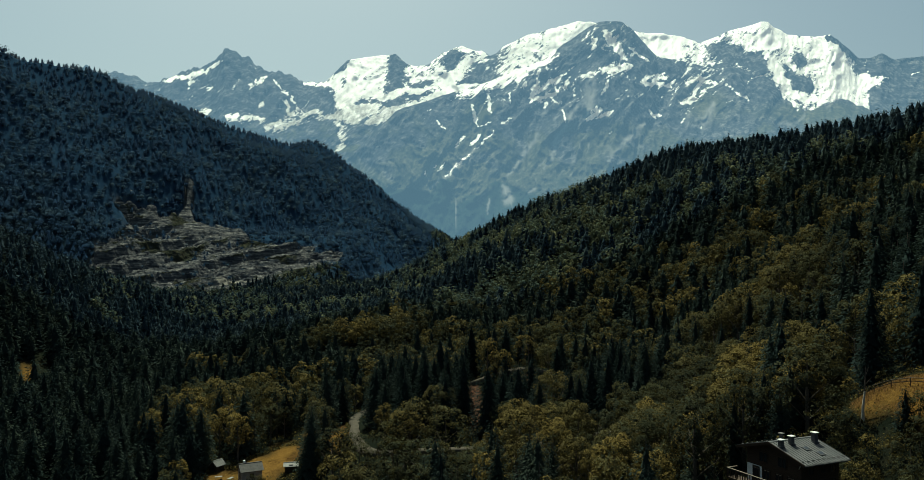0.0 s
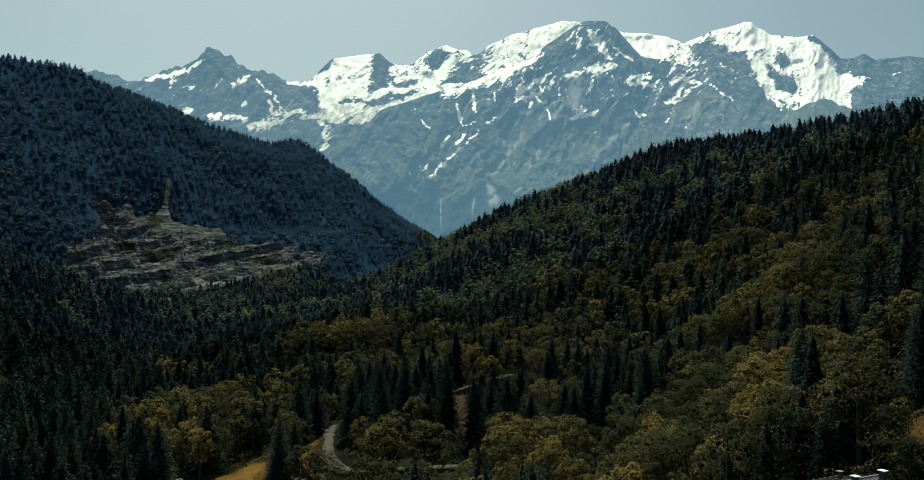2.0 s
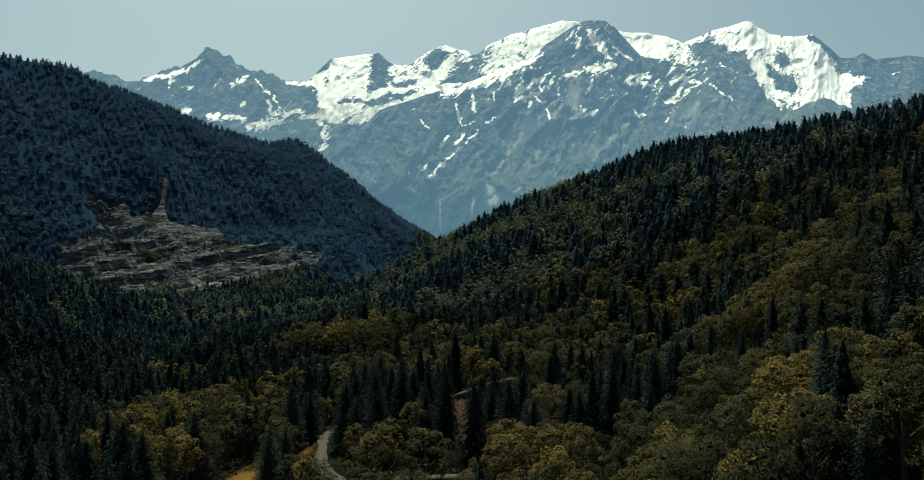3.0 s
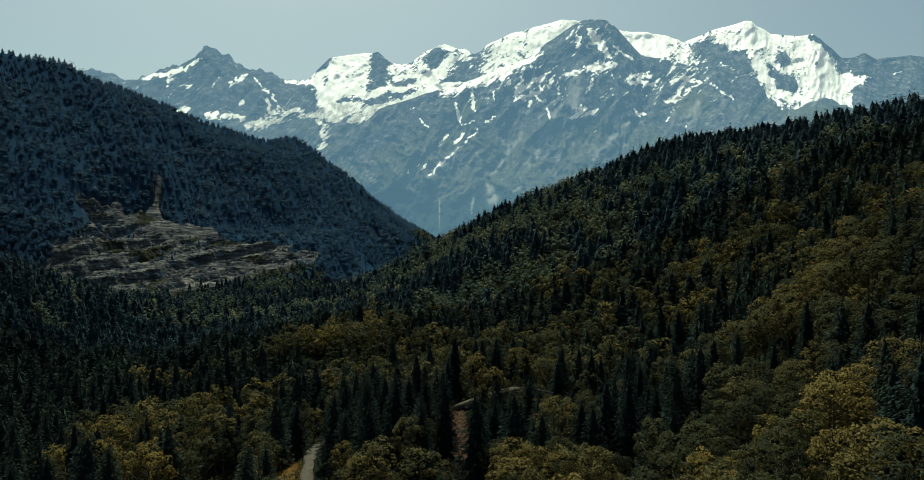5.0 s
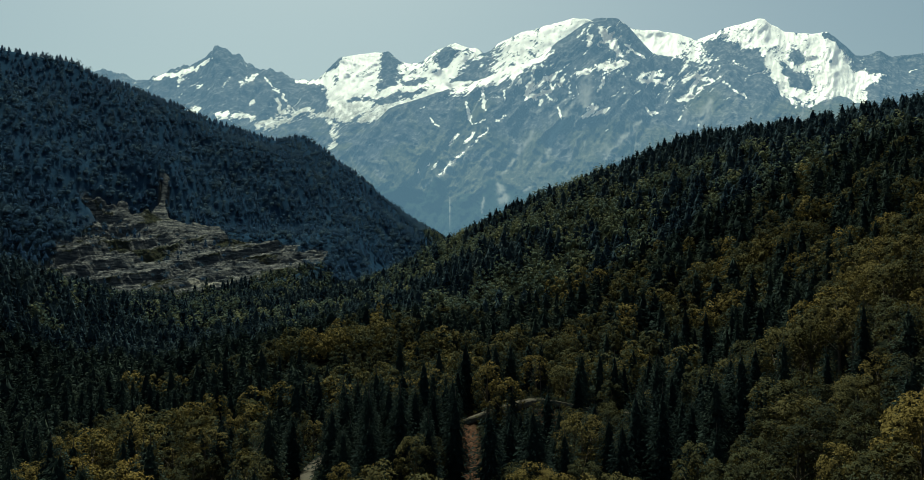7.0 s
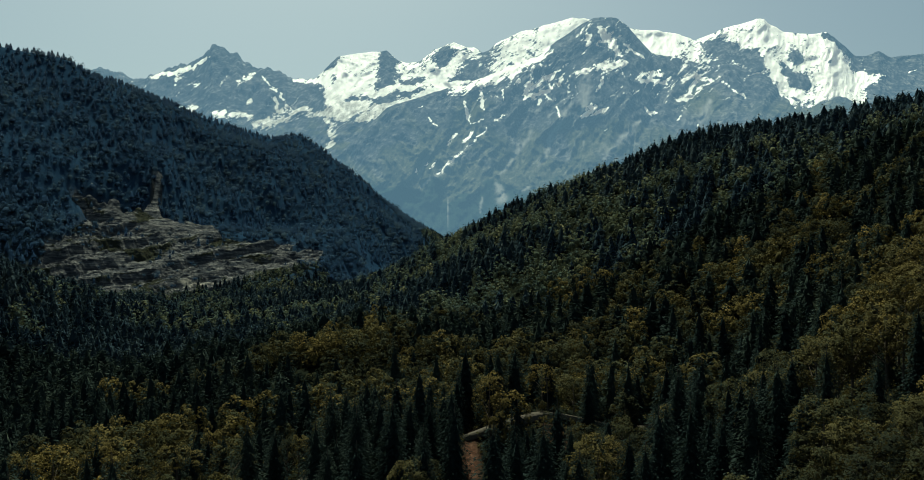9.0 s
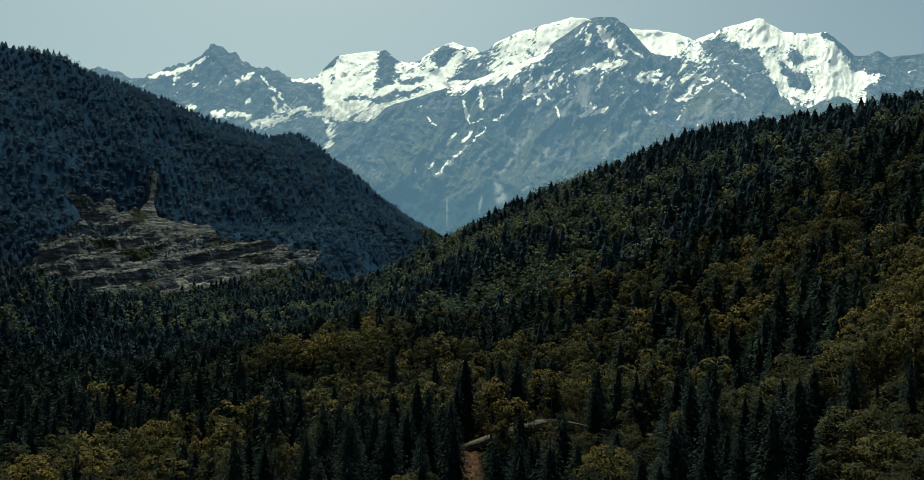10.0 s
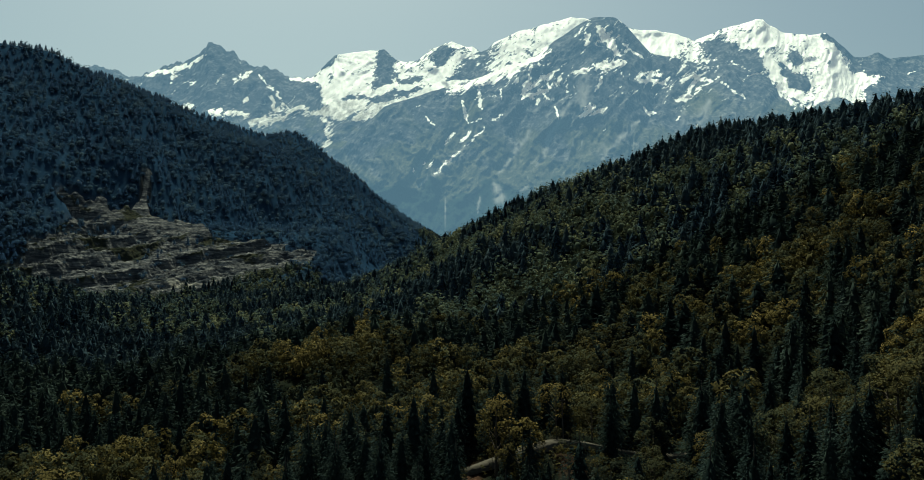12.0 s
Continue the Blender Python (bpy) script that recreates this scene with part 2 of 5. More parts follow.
RIBS = ((95, 212, 40, 20), (105, 352, 55, 22), (105, 530, 60, 38))      # spurs that run up the slope: x, y, half widths


def near_line(x, y, line):
    best = np.full(np.shape(x), 1e9)
    for (ax, ay), (bx, by) in zip(line[:-1], line[1:]):
        dx, dy = bx - ax, by - ay
        s = np.clip(((x - ax) * dx + (y - ay) * dy) / (dx * dx + dy * dy), 0, 1)
        best = np.minimum(best, np.hypot(x - ax - s * dx, y - ay - s * dy))
    return best


def land(x, y, fine=True):
    x, y = np.asarray(x, float), np.asarray(y, float)
    start = 15 + 30 * smooth(80, 200, y) + 14 * smooth(190, 235, y) + 16 * smooth(250, 350, y)
    z = 52 + 0.10 * np.clip(x, -140, 400) + 24 * smooth(250, 800, y) - 40 * smooth(820, 1080, y)
    z = z + (0.42 + 0.13 * smooth(100, 220, y)) * softplus(np.minimum(x, 165) - start, 9) * (1 - 0.75 * smooth(400, 600, y)) + 7 * np.exp(-((y - 78) / 55) ** 2) * smooth(0, 30, x) - 13 * smooth(215, 130, y) * smooth(15, -45, x)
    z = z + 10 * np.exp(-((x + 45) / 60) ** 2) * smooth(315, 352, y) * smooth(560, 420, y)
    z = z + 0.6 * softplus(-x - 200, 16) * (1 - smooth(470, 720, y)) * (x > -900)
    for rx, ry, wx, wy in RIBS:
        z = z + 4.0 * np.exp(-((x - rx) / wx) ** 2 - ((y - ry) / wy) ** 2)
    z = smax(z, crest_fall(x, y, SPUR, 0.60, 55), 8)
    bench = 69 + 0.33 * (np.minimum(y, 970) - 750) - 70 * smooth(-140, -60, x) - 30 * smooth(-375, -490, x) - 200 * smooth(930, 1090, y)
    z = np.where(y > 620, smax(z, bench, 6), z)
    z = smax(z, crest_fall(x, y, PEAK, 0.80, 18) + 30 * fbm(x / 170, y / 170, 3, 5) * smooth(780, 900, y), 10)
    flank = smooth(150, 200, z) * smooth(820, 920, y) * (x < 60) * smooth(25, 110, near_line(x, y, np.array(PEAK)[:, :2]))
    z = z + 46 * flank * (ridged((x + 0.45 * y) / 190, (y - 0.45 * x) / 420, 3, 61) - 0.55)
    z = z + 4.0 * fbm(x / 70, y / 70, 3, 9) * smooth(60, 140, np.hypot(x - CHALET[0], y - CHALET[1]))
    z = z + 4.6 * np.exp(-((x + 18) / 22) ** 2 - ((y - 210) / 38) ** 2)
    z = z + 11.5 * np.exp(-((x - 17) / 25) ** 2 - (np.maximum(np.abs(y - 252 - 0.5 * (x - 17)) - 6, 0) / 11) ** 2)
    z = z + 4.5 * np.exp(-((x - 55) / 11) ** 2 - ((y - 98) / 13) ** 2)
    if fine:
        pad = np.exp(-(np.maximum(np.hypot(x - CHALET[0], y - CHALET[1]) - 9, 0) / 5) ** 2)
        z = z * (1 - pad) + 74.0 * pad
    return z


def meadow_cover(x, y):
    w = 0.30 * fbm(x / 6, y / 6, 3, 41)
    m = np.zeros(np.shape(x))
    for cx, cy, rx, ry, turn in ((-50.5, 203, 8.5, 20, -0.12), (54.5, 95, 4.2, 8.5, 0.28), (-44.5, 226, 2.2, 7, 0.2), (-201, 362, 3.0, 15, 0.2), (-61.5, 197, 4.5, 5, 0.0), (-34.5, 214, 2.6, 17, 0.1)):
        c, s = math.cos(turn), math.sin(turn)
        u, v = ((x - cx) * c + (y - cy) * s) / rx, (-(x - cx) * s + (y - cy) * c) / ry
        m = np.maximum(m, 1 - smooth(0.8, 1.1, np.hypot(u, v) + w))
    return m


def earth_cover(x, y):
    """Bare reddish banks below the upper road."""
    w = 0.35 * fbm(x / 4, y / 7, 3, 43)
    bank = 1 - smooth(0.7, 1.1, np.hypot((x - 3.5 - 0.02 * (y - 216)) / 2.0, (y - 222) / 28) + w)
    return np.maximum(bank, 0.6 - 0.6 * smooth(0.7, 1.1, np.hypot((x - 23) / 3.2, (y - 240) / 5.5) + 1.3 * w))


def rock_cover(x, y):
    w = 0.8 * fbm(x / 40, y / 40, 4, 51)
    z = land(x, y)
    main = (1 - smooth(0.86, 1.02, np.abs(x + 258) / 116 + 0.5 * w)) * smooth(732, 746, y - 0.9 * np.maximum(x + 235, 0) + 16 * w) * (1 - smooth(0, 14, z - 123 + 0.26 * np.maximum(x + 270, 0) + 26 * w)) * smooth(1010, 980, y)
    gully = (1 - smooth(0.5, 1.0, np.abs(x + 330 + 0.25 * (y - 915)) / (5 + 0.26 * np.maximum(950 - y, 0)) + 0.8 * w)) * smooth(885, 900, y) * (1 - smooth(975, 990, y))
    crags = (1 - smooth(0.45, 0.9, np.hypot((x + 358) / 34, (y - 904) / 26) + 2.2 * w))
    return np.maximum(main, np.maximum(gully, crags))


def build_ground():
    fine = np.radians(np.linspace(-42, 42, 230))
    rest = np.radians(np.linspace(44, 316, 92))[1:-1]
    turn = np.concatenate([fine, rest])
    dist = np.concatenate([[0.5], np.geomspace(12, 480, 105), np.linspace(490, 1650, 125), np.geomspace(1670, 3400, 40), [3800, 4300, 4900, 6500, 9000]])
    dd, tt = np.meshgrid(dist, turn, indexing="ij")
    x, y = dd * np.sin(tt), dd * np.cos(tt) - 60
    z = land(x, y)
    z = z * (1 - smooth(2900, 3600, dd)) + 90 * smooth(2900, 3600, dd)
    rock, mead = rock_cover(x, y), meadow_cover(x, y)
    z = z - 18.0 * smooth(0.02, 0.3, rock)
    road = 1 - smooth(2.6, 5.0, near_line(x, y, ROAD))
    z = z - 0.35 * road
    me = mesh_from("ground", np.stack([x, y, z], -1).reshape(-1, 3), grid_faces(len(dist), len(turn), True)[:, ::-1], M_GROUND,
                   {"meadow": mead, "rock": rock, "hazed_floor": smooth(700, 880, y), "earth": earth_cover(x, y)})
    return tagged(new("ground", me), "wooded mountain valley floor with dry meadows and bare rock", "ground", kind="structure")


build_ground()


def rock_material():
    n = Nodes("bare_rock")
    pos = n.coords()
    lay = n.add("ShaderNodeMapping")
    lay.inputs["Rotation"].default_value = (0.0, 0.25, 0.0)
    lay.inputs["Scale"].default_value = (1.0, 1.0, 8.0)
    n.link(pos, lay.inputs["Vector"])
    stone = n.ramp(n.noise(0.06, 9.0, 0.7, lay.outputs["Vector"]), [(0.34, (0.020, 0.025, 0.034)), (0.45, (0.062, 0.068, 0.077)), (0.53, (0.128, 0.128, 0.128)), (0.66, (0.31, 0.302, 0.285))])
    scrub = n.ramp(n.noise(0.2, 7.0, 0.7, pos), [(0.3, (0.016, 0.025, 0.022)), (0.7, (0.066, 0.062, 0.038))])
    flat = n.math("ADD", n.attr("scrub"), n.math("MULTIPLY", n.math("SUBTRACT", n.noise(0.09, 7.0, 0.7, pos), 0.5), 1.1))
    col = n.mix(n.ramp(flat, [(0.42, (0, 0, 0)), (0.58, (1, 1, 1))]), stone, scrub)
    chip = n.noise(0.45, 8.0, 0.8, pos)
    col = n.mix(n.ramp(chip, [(0.42, (0.6, 0.6, 0.6)), (0.49, (0, 0, 0))]), col, (0.022, 0.028, 0.037))
    col = n.mix(n.ramp(n.math("ADD", n.attr("pale"), n.math("SUBTRACT", n.noise(0.12, 6.0, 0.7, pos), 0.5)), [(0.45, (0, 0, 0)), (0.6, (1, 1, 1))]), col, (0.30, 0.285, 0.25))
    n.bump(n.noise(0.25, 9.0, 0.78, lay.outputs["Vector"]), 1.0, 3.0)
    return n.finish(col, 1.0, 0.0)


M_ROCK = rock_material()


def build_rocks():
    """The bare, stepped rock slope at the mountain's foot: slanting ledges with steep dark risers."""
    x, y = np.meshgrid(np.linspace(-405, -135, 270), np.linspace(715, 995, 300))
    z = land(x, y)
    rock = rock_cover(x, y)
    warp = 9 * fbm(x / 70, y / 50, 3, 401) + 3.2 * fbm(x / 16, y / 12, 4, 403)
    level = z - 0.30 * (x + 265) + warp
    out = np.zeros_like(z)
    for tall, sharp, share, shift in ((21.0, 0.16, 0.48, 0.4), (8.0, 0.24, 0.46, 0.1), (2.8, 0.35, 0.5, 0.7)):
        q = level / tall + shift
        cell = np.floor(q)
        t = np.clip((q - cell - (1 - sharp)) / sharp, 0, 1)
        out = out + (cell + t - q) * tall * share
    lower = smooth(915, 890, y)
    z = z + smooth(0.05, 0.5, rock) * (out * lower + 5.0 + 3.6 * (ridged(x / 14, y / 9, 5, 405, 0.65) - 0.5) + 1.5 * (ridged(x / 5, y / 3.6, 3, 407, 0.6) - 0.5)) - 9 * (1 - smooth(0.0, 0.12, rock))
    pale = 0.8 * np.exp(-(((x + 228) / 26) ** 2 + ((y - 770) / 14) ** 2))
    tread = fbm(x / 38, y / 16, 3, 411)
    me = mesh_from("rock_slope", np.stack([x, y, z], -1).reshape(-1, 3), grid_faces(*x.shape), M_ROCK, {"scrub": 0.36 + 0.8 * tread - 0.25 * (out < -3) + 0.55 * np.exp(-(((x + 330) / 42) ** 2 + ((y - 846) / 16) ** 2)), "pale": pale + 0.35 * smooth(0.25, 0.6, fbm(x / 22, y / 12, 4, 415))}, False)
    tagged(new("rock_slope", me), "bare grey-brown rock slope in stepped ledges with scrub", "rock slope", kind="structure")


build_rocks()


def build_road():
    pts = [Vector((*p, 0)) for p in ROAD]
    line = []
    for i in range(len(pts) - 1):
        p0, p1, p2, p3 = pts[max(i - 1, 0)], pts[i], pts[i + 1], pts[min(i + 2, len(pts) - 1)]
        for k in range(6):
            s = k / 6
            line.append(0.5 * ((2 * p1) + (p2 - p0) * s + (2 * p0 - 5 * p1 + 4 * p2 - p3) * s * s + (3 * p1 - p0 - 3 * p2 + p3) * s ** 3))
    c = np.array([(p.x, p.y) for p in line])
    t = np.gradient(c, axis=0)
    nrm = np.stack([t[:, 1], -t[:, 0]], -1) / np.linalg.norm(t, axis=1)[:, None]
    mid = land(c[:, 0], c[:, 1])
    mid = np.convolve(np.pad(mid, 4, mode="edge"), np.ones(9) / 9, "valid") + 0.12
    cross = [(-1.6, -1.2), (-1.4, 0.0), (0.0, 0.05), (1.4, 0.0), (1.6, -1.2)]
    v = np.stack([np.column_stack([c + o * nrm, mid + h]) for o, h in cross], 1)
    me = mesh_from("road", v.reshape(-1, 3), grid_faces(len(c), len(cross)), M_ASPHALT)
    tagged(new("road", me), "narrow grey asphalt mountain road with a hairpin bend", "road", kind="structure")


build_road()


# ------------------------------------------------------------------ the far massif, beyond four kilometres
EYE = (0.7, 51.0, 99.3)


def skyline(points, bearing, jag, seed):
    """Elevation (milliradians) along a crest given by a few (bearing, elevation) pairs, roughened."""
    p = np.array(points, float)
    e = np.interp(bearing, p[:, 0], p[:, 1])
    e = 1000 * np.tan(np.arctan(e / 1000 - 0.0244) + 0.0244)
    craggy = np.where(bearing < -185, 2.0, 1.0)
    return e + 1.5 + jag * craggy * fbm(bearing / (16 / craggy), bearing * 0 + 3.3, 5, seed, 0.62)


def far_range(name, label, crest, b0, b1, cols, rows, depth, length, foot, relief, jag, seed, cover):
    b = np.linspace(b0, b1, cols)
    foot = foot(b)[None, :]
    e_top = skyline(crest, b, jag, seed)
    d_top = depth(b)
    v = np.concatenate([[-0.12, -0.05], np.linspace(0, 1, rows), [1.1]])
    vv, bb = np.meshgrid(v, b, indexing="ij")
    down = np.clip(vv, 0, 1)
    el = e_top[None, :] - (e_top[None, :] - foot) * down ** 1.06
    dist = d_top[None, :] - length(b)[None, :] * down - np.minimum(vv, 0) * 2500
    across = bb * 4.5
    up = el * 4.5
    wx = across + 60 * fbm(across / 210, up / 160, 3, seed + 3)
    wy = up + 50 * fbm(across / 190, up / 150, 3, seed + 4)
    form = ridged((0.85 * wx - 0.5 * wy) / 300, (0.5 * wx + 0.85 * wy) / 760, 5, seed + 1, 0.55) - 0.55
    grit = ridged(wx / 80, wy / 130, 4, seed + 2, 0.6) - 0.5
    fade = smooth(0.0, 0.07, down)
    dist = dist - relief * fade * (form + 0.34 * grit)
    el = np.where(vv < 0, el + vv * 160, np.where(vv > 1, 0.0, el))
    x = EYE[0] + bb * (1 + 0.0000244 * el) / 1000 * dist
    z = EYE[2] + el / 1000 * dist
    y = EYE[1] + dist
    attrs = cover(bb, el, down, form, grit, wx, wy)
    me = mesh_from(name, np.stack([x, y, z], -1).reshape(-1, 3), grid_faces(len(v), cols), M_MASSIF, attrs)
    return tagged(new(name, me), label, "mountain", kind="structure")


BACK = [(-640, 232), (-508, 240), (-499, 250), (-494, 256), (-488, 248), (-470, 243), (-456, 246), (-440, 239), (-428, 238), (-415, 231), (-398, 232), (-387, 237), (-337, 254), (-318, 266), (-315, 268), (-313, 274), (-306, 276), (-293, 267), (-279, 263), (-270, 254), (-256, 246), (-231, 243), (-207, 232), (-196, 231), (-179, 232), (-151, 259), (-113, 266), (-87, 268), (-73, 255),
        (-61, 252), (-46, 254), (-27, 269), (-1, 279), (14, 273), (25, 273), (36, 265), (45, 268), (54, 278), (85, 293), (100, 295), (150, 310), (168, 310), (243, 295), (264, 295), (305, 286), (311, 282),
        (349, 298), (396, 311), (402, 310), (410, 302), (427, 293), (465, 290), (483, 293), (493, 288), (521, 262), (535, 262), (552, 269), (569, 261), (615, 267), (640, 262), (720, 270)]
FRONT = [(-260, 60), (-200, 100), (-158, 127), (-135, 148), (-112, 170), (-88, 193), (-58, 203), (-20, 216), (26, 229), (72, 247), (106, 260), (126, 275), (141, 287), (164, 302), (180, 310), (190, 312.5),
         (210, 311), (225, 299), (244, 278), (256, 265), (279, 262), (302, 256), (332, 249), (355, 252), (378, 245), (409, 238), (424, 223), (443, 209), (478, 212), (501, 212), (524, 203), (555, 191), (615, 183), (720, 180)]


def blobs(b, e, spots, edge=1.5):
    """Soft oval spots: (bearing, elevation, half width, half height, lean)."""
    out = np.zeros_like(b)
    for c, h, w, t, lean in spots:
        u = (b - c) - lean * (e - h)
        out = np.maximum(out, np.exp(-((u / w) ** 2 + ((e - h) / t) ** 2) ** edge))
    return out


def strokes(b, e, lines):
    """Soft streaks that run from one (bearing, elevation) to another, with a half width, ragged and thinning to their ends."""
    out = np.zeros_like(b)
    for b0, e0, b1, e1, w in lines:
        db, de = b1 - b0, e1 - e0
        s = np.clip(((b - b0) * db + (e - e0) * de) / (db * db + de * de), 0, 1)
        d = np.hypot(b - b0 - s * db, e - e0 - s * de)
        out = np.maximum(out, np.exp(-(d / (1.25 * w * (0.75 + 0.5 * np.sin(math.pi * s)))) ** 2))
    return out


ICE_WEST = ((-387, 233, -337, 248, 2.8), (-337, 250, -316, 263, 2.0), (-279, 224, -258, 242, 3.0), (-358, 225, -351, 234, 1.5), (-343, 194, -328, 198, 2.7), (-308, 189, -266, 184, 4.5), (-247, 237, -211, 195, 1.6),
            (-226, 189, -234, 212, 1.8), (-265, 200, -260, 206, 1.7), (-222, 190, -185, 195, 3.6), (-206, 232, -171, 229, 2.5), (-333, 220, -327, 226, 1.2), (-487, 252, -482, 255, 1.5), (-215, 196, -200, 212, 1.2))
GLACIER = ((-262, 174, -166, 189, 6.4), (-166, 189, -86, 215, 8.0), (-86, 215, 0, 245, 8.0), (-164, 180, -161, 140, 9.0), (-166, 200, -140, 222, 7.0), (-120, 182, -60, 205, 6.0), (-60, 205, 20, 232, 6.0))
ICE_EAST = ((466, 232, 561, 237, 6.5), (436, 220, 454, 217, 3.0), (589, 242, 601, 248, 1.5), (401, 265, 431, 232, 6.5), (494, 280, 501, 245, 4.5), (521, 245, 531, 232, 1.7), (420, 226, 445, 214, 2.2))
ROCK_WEST = ((-86, 250, 9, 21, 0.0), (-186, 168, 29, 17, 0.0), (-118, 207, 32, 5, 0.8), (-14, 258, 8, 12, 0.3), (-46, 232, 15, 5, 1.5), (-69, 215, 13, 3, 1.5), (-160, 256, 8, 9, 1.0), (12, 236, 14, 4, 1.5))
ROCK_EAST = ((353, 272, 16, 9, -0.4), (387, 260, 15, 11, -0.5), (446, 260, 5, 6, 0.0), (454, 230, 18, 7, -0.6), (496, 294, 15, 5, -0.5), (516, 272, 13, 17, -0.6), (561, 260, 35, 17, 0.0), (586, 220, 38, 20, 0.0), (341, 247, 25, 7, 0.0), (521, 257, 8, 15, -0.3), (432, 240, 5, 10, -0.5), (640, 240, 40, 40, 0.0))


def back_cover(b, e, down, form, grit, wx, wy):
    bw = b + 9.0 * fbm(b / 20, e / 14, 6, 211, 0.68)
    ew = e + 6.0 * fbm(b / 20 + 40, e / 14, 6, 212, 0.68)
    n1 = fbm(wx / 70, wy / 42, 5, 201, 0.6)
    n2 = fbm((wx * 0.7 + wy * 0.7) / 40, (wx * 0.7 - wy * 0.7) / 13, 5, 205, 0.68)
    low = e - np.interp(b, [p[0] for p in FRONT], [p[1] for p in FRONT])
    dome = smooth(-184, -158, bw + 0.35 * (e - 215)) * (1 - smooth(530, 546, b)) * (1 - 0.52 * smooth(44, 22, low + 8 * n1) * smooth(70, 20, b))
    ice = np.maximum(strokes(bw, ew, ICE_WEST), np.maximum(strokes(bw, ew, ICE_EAST), strokes(bw, ew, GLACIER)))
    bare = np.maximum(blobs(bw, ew, ROCK_WEST, 0.8), blobs(bw, ew, ROCK_EAST, 0.8)) * (1 + 0.9 * n2 + 0.5 * (form + grit))
    s = 0.14 + 0.66 * dome + 0.72 * ice * (1 - 0.4 * dome) - 1.25 * bare * (1 - 0.5 * ice) + 0.20 * n1 + (0.52 + 0.22 * smooth(-150, -220, b)) * n2 * (1 - 0.40 * dome) - 0.42 * (form + 0.02) * (1 + 0.6 * dome) - 0.30 * grit
    s = s - 0.5 * (1 - smooth(130, 160, e))
    worn = np.maximum(smooth(232, 190, e) * (b < 60) * smooth(-300, -250, b), 0.25 * blobs(b, e, ((450, 250, 60, 30, 0.0), (90, 272, 50, 20, 0.0))))
    return {"snow": s, "worn": worn * smooth(-0.5, 0.3, n2), "turf": smooth(0.1, 0.4, n1) * (1 - smooth(150, 200, e)), "wood": 0 * b, "scree": 0 * b}


SUMMIT = ((187, 302, 215, 265, 3.4), (215, 265, 228, 272, 1.7), (159, 242, 223, 257, 3.8), (180, 252, 168, 240, 3.2), (193, 233, 185, 216, 1.7), (165, 184, 183, 197, 2.8), (176, 186, 199, 197, 1.9), (236, 233, 275, 229, 1.9), (249, 235, 267, 240, 1.5),
          (292, 207, 307, 212, 2.2), (256, 184, 247, 197, 1.5), (90, 207, 103, 248, 1.9), (90, 209, 124, 218, 1.5), (103, 225, 135, 244, 1.9), (193, 166, 200, 171, 1.1), (131, 197, 137, 181, 1.1), (168, 268, 176, 292, 2.0), (220, 280, 246, 262, 1.6))
WEST = ((51, 179, 64, 184, 1.7), (13, 205, 21, 177, 1.9), (21, 177, 38, 181, 1.3), (34, 218, 36, 194, 1.5), (-7, 149, 2, 162, 2.4), (12, 150, 23, 166, 2.6), (-22, 110, 21, 147, 1.6), (21, 147, 43, 171, 1.3), (-37, 120, -34, 126, 1.4), (-31, 117, -24, 126, 1.6),
        (-49, 112, -48, 119, 1.2), (81, 225, 84, 233, 1.5), (-35, 184, -22, 173, 1.5), (-53, 191, -43, 197, 1.7), (-56, 183, -45, 191, 1.5), (62, 209, 64, 220, 1.3), (73, 233, 75, 242, 1.5), (114, 218, 125, 207, 1.3))
EAST = ((301, 207, 312, 231, 2.2), (311, 237, 336, 232, 2.0), (346, 232, 378, 211, 2.2), (295, 209, 309, 212, 2.5), (238, 237, 266, 245, 2.0), (271, 231, 279, 236, 1.7), (253, 190, 264, 187, 1.5), (170, 192, 181, 202, 2.0), (108, 200, 114, 209, 1.2), (286, 179, 293, 186, 1.2))
SCREE = ((170, 240, 166, 190, 5.0), (100, 165, 60, 110, 2.0), (130, 160, 110, 120, 1.6), (150, 200, 120, 150, 2.4), (330, 205, 318, 178, 4.0), (240, 180, 200, 140, 2.2), (21, 147, -24, 106, 2.4), (-30, 106, -44, 92, 1.2), (36, 80, 34, 60, 1.0), (56, 96, 64, 78, 3.0), (64, 78, 60, 76, 4.5), (88, 88, 96, 93, 1.6), (75, 130, 60, 112, 1.4))


